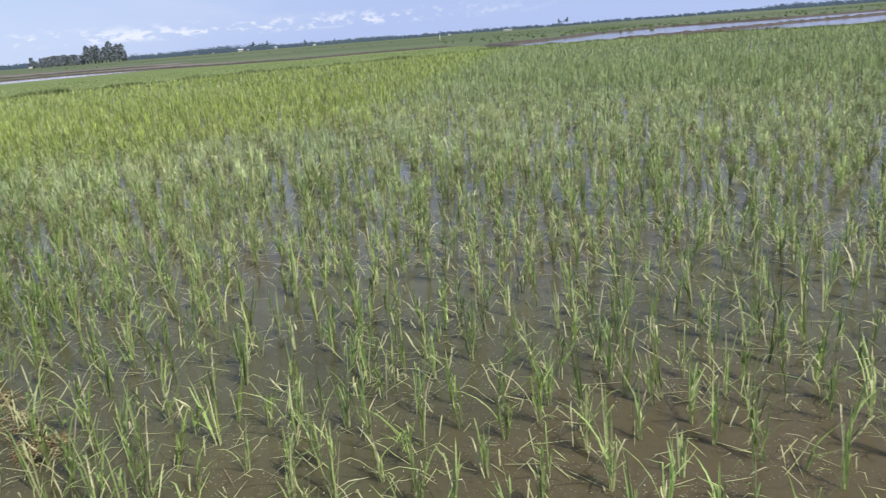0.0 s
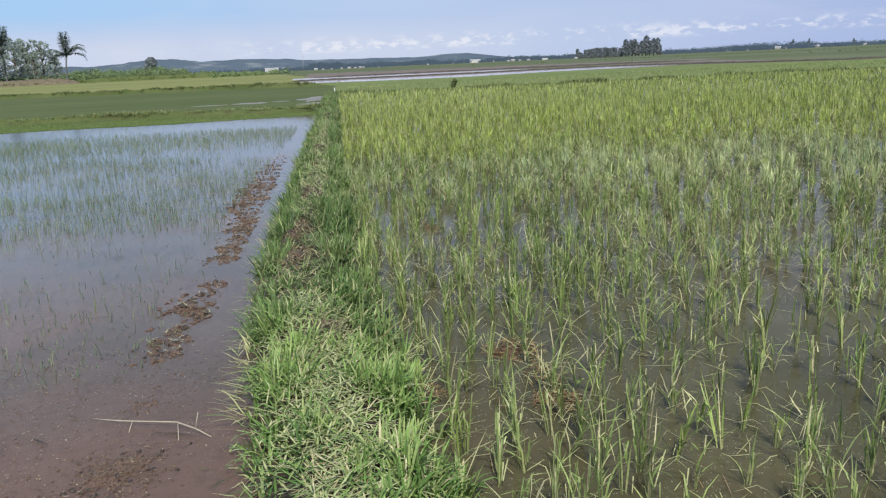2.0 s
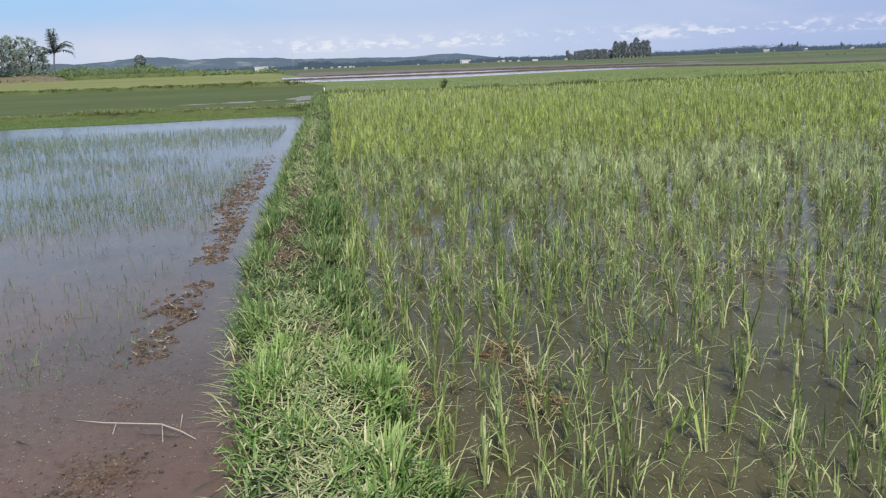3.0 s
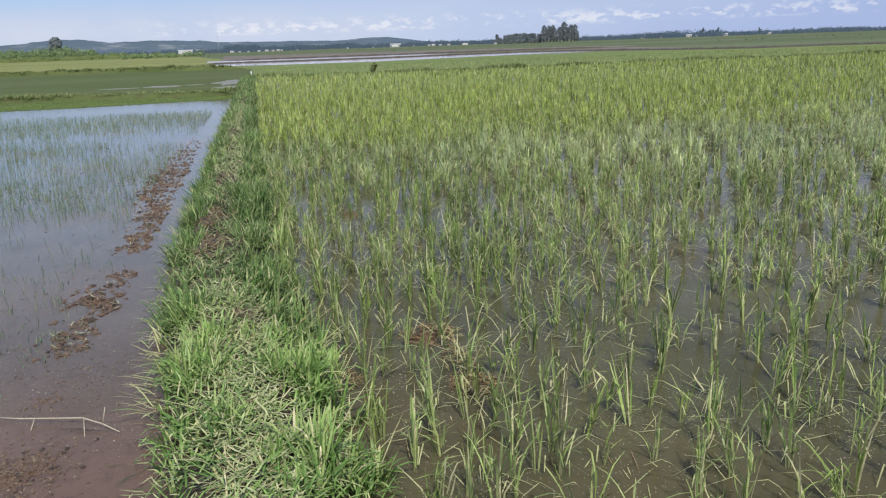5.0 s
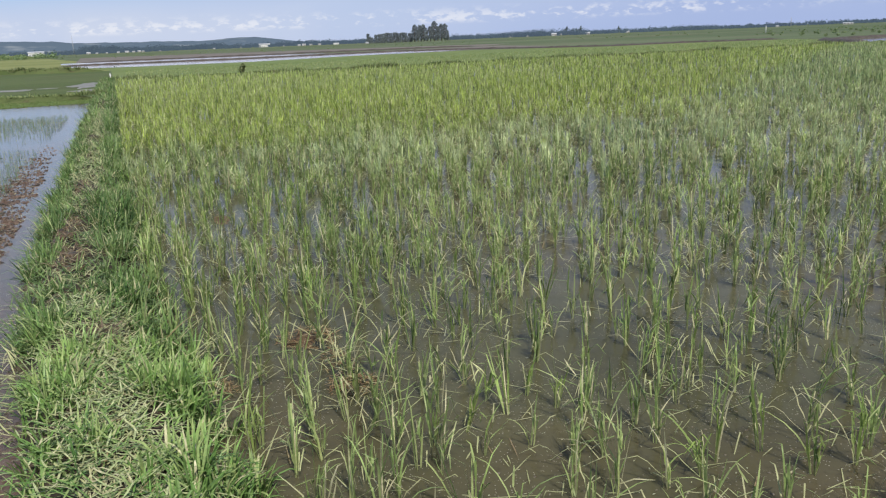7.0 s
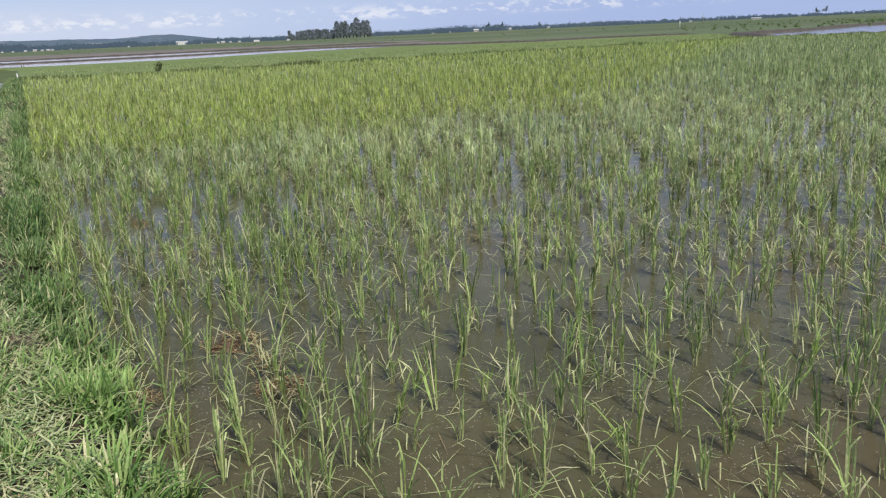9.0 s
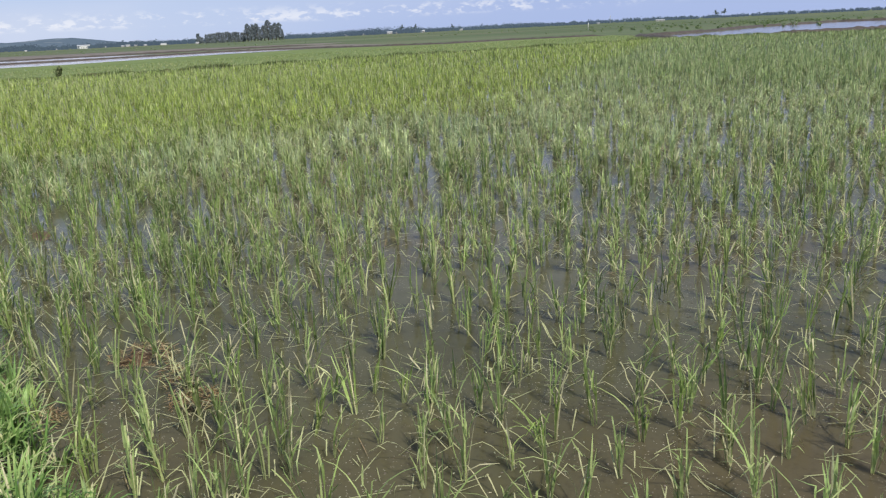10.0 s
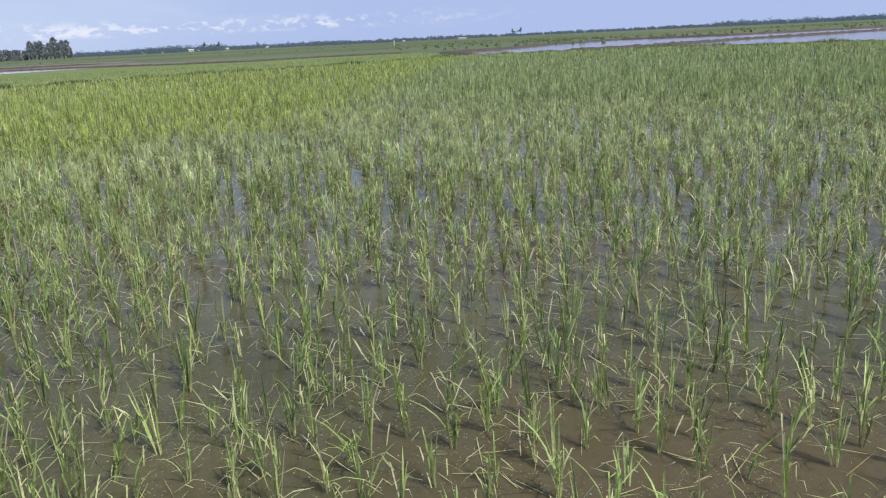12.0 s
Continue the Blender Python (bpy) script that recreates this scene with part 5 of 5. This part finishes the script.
def palm(name, high, bend, fronds, reach, label, group=""):
    ob = tagged(new(name), label, "palm tree", group)
    bm = bmesh.new()
    pts = [(bend * (i / 6) ** 2, 0.1 * math.sin(i), high * i / 6 - (0.3 if i == 0 else 0)) for i in range(7)]
    tube(bm, pts, [0.24, 0.19, 0.17, 0.16, 0.15, 0.14, 0.13], 8)
    part("trunk", bm, PALM_BARK, ob)
    head = np.array(pts[-1])
    for k in range(fronds):
        az = k * 2.39996 + rng.uniform(-0.2, 0.2)
        low, high_rise, slack, most = ((1.36, 1.57, 0.0, 0.35), (0.2, 0.75, 1.2, 1.9), (0.85, 1.2, 1.5, 2.3))[(0, 1, 0, 2, 1)[k % 5]]
        rise, droop = rng.uniform(low, high_rise), rng.uniform(slack, most)
        m = 24
        s = np.linspace(0, 1, m)
        ang = rise - droop * s ** 1.7
        r = np.concatenate([[0], np.cumsum(np.cos(ang[:-1]))]) * reach / m
        h = np.concatenate([[0], np.cumsum(np.sin(ang[:-1]))]) * reach / m
        spine = head + np.stack([r * math.cos(az), r * math.sin(az), h], 1)
        base = np.repeat(spine[1:], 4, 0)
        n = len(base)
        out = az + np.tile([1.0, -1.0, 1.15, -1.15], m - 1) + rng.normal(0, 0.1, n)
        long = np.repeat(reach * 0.26 * np.sin(np.pi * np.clip(s[1:], 0.1, 0.92)) + 0.1, 4)
        leaves = strips(base, out, rng.uniform(1.1, 1.5, n), rng.uniform(0.4, 1.1, n), long, np.full(n, 0.27), 2)
        width = np.linspace(0.07, 0.02, m)[:, None] * np.array([-math.sin(az), math.cos(az), 0])
        rib_v = np.stack([spine - width, spine + width], 1).reshape(-1, 3)
        rib_f = np.array([[2 * i, 2 * i + 1, 2 * i + 3, 2 * i + 2] for i in range(m - 1)])
        v, f = joined([leaves, (rib_v, rib_f)])
        put_mesh("frond", v, f, FROND, ob)
    return ob


def at(az, r):
    return r * math.sin(radians(az)), r * math.cos(radians(az))


def stand(ob, az, r, size=1.0, turn=0.0, z=0.0):
    x, y = at(az, r)
    ob.matrix_basis = pose(x, y, z, 0, 0, turn) @ Matrix.Scale(size, 4)
    return ob


def another(ob, az, r, size=1.0, turn=0.0):
    x, y = at(az, r)
    c = copy_thing(ob, pose(x, y, 0, 0, 0, turn))
    c.scale = (size, size, size)
    return c


# ---- trees by the embankment ----
p1 = stand(palm("coconut_palm", 5.5, 0.5, 21, 5.0, "coconut palm with drooping fronds behind the embankment"), -18.1, 352, 1.93, 10)
another(p1, -21.5, 345, 2.16, 140)
another(p1, -23.2, 356, 2.16, 250)
t1 = stand(tree("broadleaf_tree", 9.4, 8.4, 44, 25, 0.28, CROWN_HAZED, "loose green broadleaf tree beside the palms", 0.15, puff=(0.07, 0.17)), -20.3, 360, 1.93)
for az, r, s, turn in ((-19.4, 356, 1.84, 80), (-21.9, 371, 2.2, 200), (-22.8, 367, 1.93, 310), (-20.9, 386, 2.1, 120), (-18.7, 396, 1.55, 30), (-19.9, 350, 1.35, 270)):
    another(t1, az, r, s, turn)
stand(tree("round_tree", 9.6, 6.4, 30, 300, 0.34, CROWN_DARK, "dark round-crowned tree standing above the hedge", 0.5, puff=(0.16, 0.27)), -12.9, 420, 1.08)


def thicket(name, az0, az1, r0, r1, n, low, tall, per, leaf, mat, label, category="bushes"):
    """A belt of bushes or far trees, in many uneven puffs."""
    blobs = []
    for k in range(n):
        x, y = at(rng.uniform(az0, az1), rng.uniform(r0, r1))
        h = rng.uniform(low, tall) * (0.75 + 0.5 * snoise(x, y, 0.02, 3.0))
        w = h * rng.uniform(0.5, 1.0) * (2.2 if tall < 0.7 else 1.0)
        blobs.append((x, y, 0.45 * h, w, w, 0.55 * h))
    v, f = leaf_cloud(blobs, per, leaf)
    return tagged(put_mesh(name, v, f, mat), label, category, kind="stuff")


# how high the hedge stands before the sky, by the compass
HEDGE_TOP = ((-26, 0.45), (-19.9, 0.42), (-18, 0.5), (-16.84, 0.78), (-15.84, 0.67), (-14.5, 0.5), (-13.0, 0.82), (-11.6, 0.57), (-10.2, 0.24), (-8.0, 0.08))


def hedge(az0, az1, r0, r1, n, share, per, leaf, mat, label):
    blobs = []
    for k in range(n):
        az, r = rng.uniform(az0, az1), rng.uniform(r0, r1)
        x, y = at(az, r)
        h = (1.6 + r * math.tan(radians(float(np.interp(az, [p[0] for p in HEDGE_TOP], [p[1] for p in HEDGE_TOP]))))) * share * rng.uniform(0.65, 1.05)
        w = h * rng.uniform(0.35, 0.75)
        blobs.append((x, y, 0.5 * h, w, w, 0.5 * h))
    v, f = leaf_cloud(blobs, per, leaf)
    return tagged(put_mesh("hedge", v, f, mat), label, "bushes", kind="stuff")


hedge(-25, -8.0, 385, 440, 210, 1.0, 230, 0.36, HEDGE, "tangled green hedge and shrubs behind the embankment")
hedge(-25, -14.0, 346, 358, 110, 0.85, 190, 0.30, HEDGE, "dense green shrubs at the foot of the palms")
hedge(-17, -9.0, 362, 374, 80, 0.62, 170, 0.28, CROWN, "darker low shrubs along the hedge")
thicket("hedge", -9, -4.0, 280, 360, 40, 1.2, 2.6, 90, 0.3, HEDGE, "low green shrubs beyond the fields")

# ---- the grove and far trees ----
tall_trees = [tree("casuarina_tree", h, w, 34, 64, 0.34, CROWN_DARK, "tall dark feathery tree in the grove", bare, "grove of tall trees", (0.07, 0.22))
              for h, w, bare in ((10.8, 6.6, 0.12), (9.8, 5.4, 0.08), (10.2, 7.4, 0.16))]
low_trees = [tree("casuarina_tree", h, w, 24, 64, 0.34, CROWN_DARK, "lower dark tree on the grove's edge", 0.05, "grove of tall trees", (0.08, 0.22)) for h, w in ((7.2, 6.4), (6.2, 7.0))]
tall_spots = [(19.66, 505, 0.96), (19.88, 498, 0.84), (20.1, 507, 0.98), (20.3, 500, 0.95), (20.5, 510, 0.72), (20.78, 502, 0.9), (21.03, 510, 1.12), (21.28, 500, 0.9), (21.55, 515, 1.02), (21.78, 504, 0.95), (22.0, 512, 0.6)]
low_spots = [(16.4, 505, 0.84), (16.62, 510, 0.6), (16.95, 503, 0.74), (17.2, 511, 0.9), (17.42, 500, 0.8), (17.72, 508, 1.0), (17.98, 503, 0.85), (18.28, 512, 1.02), (18.5, 505, 0.8), (18.8, 514, 0.98), (19.02, 504, 0.82), (19.32, 510, 0.9)]
for k, (az, r, s) in enumerate(tall_spots):
    (stand if k < 3 else another)(tall_trees[k % 3], az, r, s, rng.uniform(0, 360))
for k, (az, r, s) in enumerate(low_spots):
    (stand if k < 2 else another)(low_trees[k % 2], az, r, s, rng.uniform(0, 360))
for az, r, s in ((30.25, 650, 0.66), (30.7, 655, 0.5), (31.2, 648, 0.66), (33.8, 680, 0.55), (30.95, 660, 0.52)):
    another(p1, az, r, s, rng.uniform(0, 360))
for az, r, s in ((51.55, 560, 0.55), (52.1, 563, 0.62)):
    another(p1, az, r, s, rng.uniform(0, 360))
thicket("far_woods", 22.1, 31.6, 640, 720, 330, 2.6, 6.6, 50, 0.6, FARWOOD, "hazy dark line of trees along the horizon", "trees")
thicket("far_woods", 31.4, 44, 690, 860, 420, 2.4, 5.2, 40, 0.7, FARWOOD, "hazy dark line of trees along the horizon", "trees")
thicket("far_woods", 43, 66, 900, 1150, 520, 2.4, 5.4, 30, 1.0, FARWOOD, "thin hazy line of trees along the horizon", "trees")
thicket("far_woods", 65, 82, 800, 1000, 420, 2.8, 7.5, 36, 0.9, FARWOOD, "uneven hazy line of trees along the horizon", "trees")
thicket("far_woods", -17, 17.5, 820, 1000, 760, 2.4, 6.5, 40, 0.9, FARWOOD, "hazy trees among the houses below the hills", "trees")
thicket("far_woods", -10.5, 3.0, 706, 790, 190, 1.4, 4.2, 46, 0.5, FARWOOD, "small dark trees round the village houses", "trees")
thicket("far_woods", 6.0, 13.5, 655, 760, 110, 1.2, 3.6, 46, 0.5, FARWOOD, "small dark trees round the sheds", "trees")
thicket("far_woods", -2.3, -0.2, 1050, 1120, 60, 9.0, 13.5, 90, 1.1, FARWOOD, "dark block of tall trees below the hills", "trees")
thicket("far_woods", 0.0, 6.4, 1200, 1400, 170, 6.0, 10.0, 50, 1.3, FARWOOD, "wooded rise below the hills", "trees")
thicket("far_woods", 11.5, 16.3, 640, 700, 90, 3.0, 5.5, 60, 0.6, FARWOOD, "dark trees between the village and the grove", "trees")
thicket("scrub", 40, 80, 120, 420, 150, 0.12, 0.4, 40, 0.12, CROWN, "low green scrub scattered over the far fields", "bushes")
thicket("scrub", 52, 66, 132, 190, 70, 0.35, 0.95, 60, 0.12, CROWN, "rough green bushes on the mud bank", "bushes")
thicket("scrub", 43, 58, 110, 260, 90, 0.3, 0.8, 50, 0.12, CROWN, "rough green bushes between the far paddies", "bushes")
thicket("scrub", 66, 80, 150, 300, 60, 0.4, 1.2, 50, 0.15, CROWN, "rough green bushes beyond the flooded paddy", "bushes")
thicket("scrub", -4, 40, 200, 520, 260, 0.12, 0.4, 26, 0.15, CROWN, "low green scrub scattered over the far fields", "bushes")
shrub = tagged(new("shrub"), "small dark bush on the field's far dike", "bush")
v, f = leaf_cloud([(0, 0, 0.22, 0.22, 0.2, 0.26), (0.1, 0, 0.4, 0.15, 0.15, 0.16)], 300, 0.045)
put_mesh("crown", v, f, DARKGRASS, shrub)
bm = bmesh.new()
tube(bm, [(0, 0, -0.1), (0, 0, 0.2), (0.05, 0, 0.42)], [0.02, 0.015, 0.006], 6)
part("trunk", bm, BARK, shrub)
shrub.matrix_basis = pose(5.83, 44.6, 0.18) @ Matrix.Scale(0.95, 4)


# ---- houses and masts ----
def box(bm, x0, x1, y0, y1, z0, z1):
    m = bmesh.ops.create_cube(bm, size=1.0)
    for q in m["verts"]:
        q.co = ((x0 + x1) / 2 + q.co.x * (x1 - x0), (y0 + y1) / 2 + q.co.y * (y1 - y0), (z0 + z1) / 2 + q.co.z * (z1 - z0))


def house(name, w, d, h, rise, wall, roof, label, group=""):
    ob = tagged(new(name), label, "house", group)
    bm = bmesh.new()
    box(bm, -w / 2, w / 2, -d / 2, d / 2, -0.3, h)
    part("wall", bm, wall, ob, smooth=False)
    bm = bmesh.new()
    e = 0.5
    a = [bm.verts.new(p) for p in ((-w / 2 - e, -d / 2 - e, h), (w / 2 + e, -d / 2 - e, h), (w / 2 + e, 0, h + rise), (-w / 2 - e, 0, h + rise), (w / 2 + e, d / 2 + e, h), (-w / 2 - e, d / 2 + e, h))]
    bm.faces.new((a[0], a[1], a[2], a[3])), bm.faces.new((a[3], a[2], a[4], a[5])), bm.faces.new((a[1], a[4], a[2])), bm.faces.new((a[0], a[3], a[5])), bm.faces.new((a[0], a[5], a[4], a[1]))
    part("roof", bm, roof, ob, smooth=False)
    k = max(2, int(w / 4))
    for i in range(k):
        c = -w / 2 + (i + 0.5) * w / k
        bm = bmesh.new()
        if i == k // 2:
            box(bm, c - 0.5, c + 0.5, -d / 2 - 0.06, -d / 2 + 0.05, 0, 2.1)
            part("door", bm, BARK, ob, smooth=False)
        else:
            box(bm, c - 0.6, c + 0.6, -d / 2 - 0.05, -d / 2 + 0.05, 1.0, 2.2)
            part("window", bm, GLASS, ob, smooth=False)
    return ob


shed = house("warehouse", 20, 14, 5.0, 1.4, WHITE, ROOF, "long white warehouse with a pale metal roof")
stand(shed, -5.03, 700, 0.56, 5)
another(shed, 9.25, 705, 0.46, -9)
another(shed, 14.15, 615, 0.2, -14)
cot = house("cottage", 8, 6, 2.8, 1.5, WALL, ROOF, "small pale house among the far trees", "far village houses")
stand(cot, -2.0, 700, 0.35, 3)
for az, r, s, turn in ((-1.5, 705, 0.5, 20), (-0.9, 700, 0.45, -10), (-0.2, 702, 0.6, 5), (0.33, 695, 0.8, 10), (0.75, 704, 0.6, -5), (1.1, 700, 0.75, 0), (1.35, 708, 0.6, 12), (2.4, 720, 0.5, 30), (-6.4, 705, 0.6, 10), (-7.23, 700, 0.8, 0), (-7.6, 712, 0.6, 15),
                       (-8.17, 705, 0.8, -8), (-8.7, 715, 0.6, 5), (-10.0, 720, 1.0, 8), (-9.4, 722, 0.6, -6), (5.9, 700, 0.5, 0), (7.6, 705, 0.5, -10), (10.6, 700, 0.6, -15), (11.6, 640, 0.6, -12), (11.92, 640, 0.8, -10), (12.4, 645, 0.6, -12), (13.0, 640, 0.6, -18), (16.3, 500, 0.5, -18),
                       (26.4, 652, 0.8, -25), (27.6, 655, 0.7, -30), (29.4, 640, 1.1, -28), (29.8, 648, 0.8, -30), (31.7, 645, 1.0, -35), (34.4, 700, 0.8, -34), (43.9, 640, 0.6, -40)):
    another(cot, az, r, 0.42 * s, turn)
hut = house("field_shed", 14, 7, 2.2, 0.8, WALL, ROOF, "low pale shed standing in the far fields")
stand(hut, 48.0, 640, 0.45, -45)


def mast(az, r, high, label):
    ob = tagged(new("radio_mast"), label, "mast")
    for dx, dy in ((-0.5, -0.3), (0.5, -0.3), (0, 0.6)):
        bm = bmesh.new()
        tube(bm, [(dx, dy, 0), (dx * 0.2, dy * 0.2, high)], [0.10, 0.06], 5)
        part("leg", bm, STEEL, ob)
    for k in range(6):
        bm = bmesh.new()
        t = (k + 0.5) / 6
        s = 1 - 0.8 * t
        tube(bm, [(-0.5 * s, -0.3 * s, high * t), (0.5 * s, -0.3 * s, high * (t + 0.06)), (0, 0.6 * s, high * (t + 0.12))], [0.05, 0.05, 0.05], 4)
        part("brace", bm, STEEL, ob)
    return stand(ob, az, r)


mast(-2.85, 850, 17.5, "thin grey lattice mast above the village")
mast(44.7, 700, 6.5, "thin grey mast on the horizon")
bm = bmesh.new()
tube(bm, [(0, 0, -0.1), (0, 0, 0.9), (0.02, 0, 1.5)], [0.09, 0.08, 0.07], 8)
stick = part("marker_post", bm, WHITE)
tagged(stand(stick, 43.2, 190), "white post standing in the far fields", "post")

# ---- hills ----
SKYLINE = ((-30, 0.5), (-22, 0.72), (-17.5, 0.83), (-16.5, 0.84), (-15.1, 0.98), (-13.4, 1.07), (-11.6, 1.04), (-9.8, 0.88), (-7.9, 0.91), (-6, 0.84), (-4.1, 0.84), (-3, 0.64), (-0.2, 0.57), (1.8, 0.6), (3.7, 0.56), (5.7, 0.52), (7.75, 0.67), (8.9, 0.58), (10.5, 0.4), (11.7, 0.23), (13, 0.1), (17, 0.0))
v, n = [], 240
depth = ((2300, 0.0), (2420, 0.55), (2600, 1.0), (2900, 0.7))
for i in range(n):
    a = -30 + 47 * i / (n - 1)
    el = np.interp(a, [p[0] for p in SKYLINE], [p[1] for p in SKYLINE])
    for r, k in depth:
        x, y = at(a, r)
        h = 2600 * math.tan(radians(el)) * k
        v.append((x, y, -1 + h * (1 + 0.10 * snoise(x, y, 0.007, 3.0) + 0.07 * snoise(x, y, 0.02, 5.0) + 0.05 * snoise(x, y, 0.06, 7.0))))
f = [(i * 4 + j, (i + 1) * 4 + j, (i + 1) * 4 + j + 1, i * 4 + j + 1) for i in range(n - 1) for j in range(3)]
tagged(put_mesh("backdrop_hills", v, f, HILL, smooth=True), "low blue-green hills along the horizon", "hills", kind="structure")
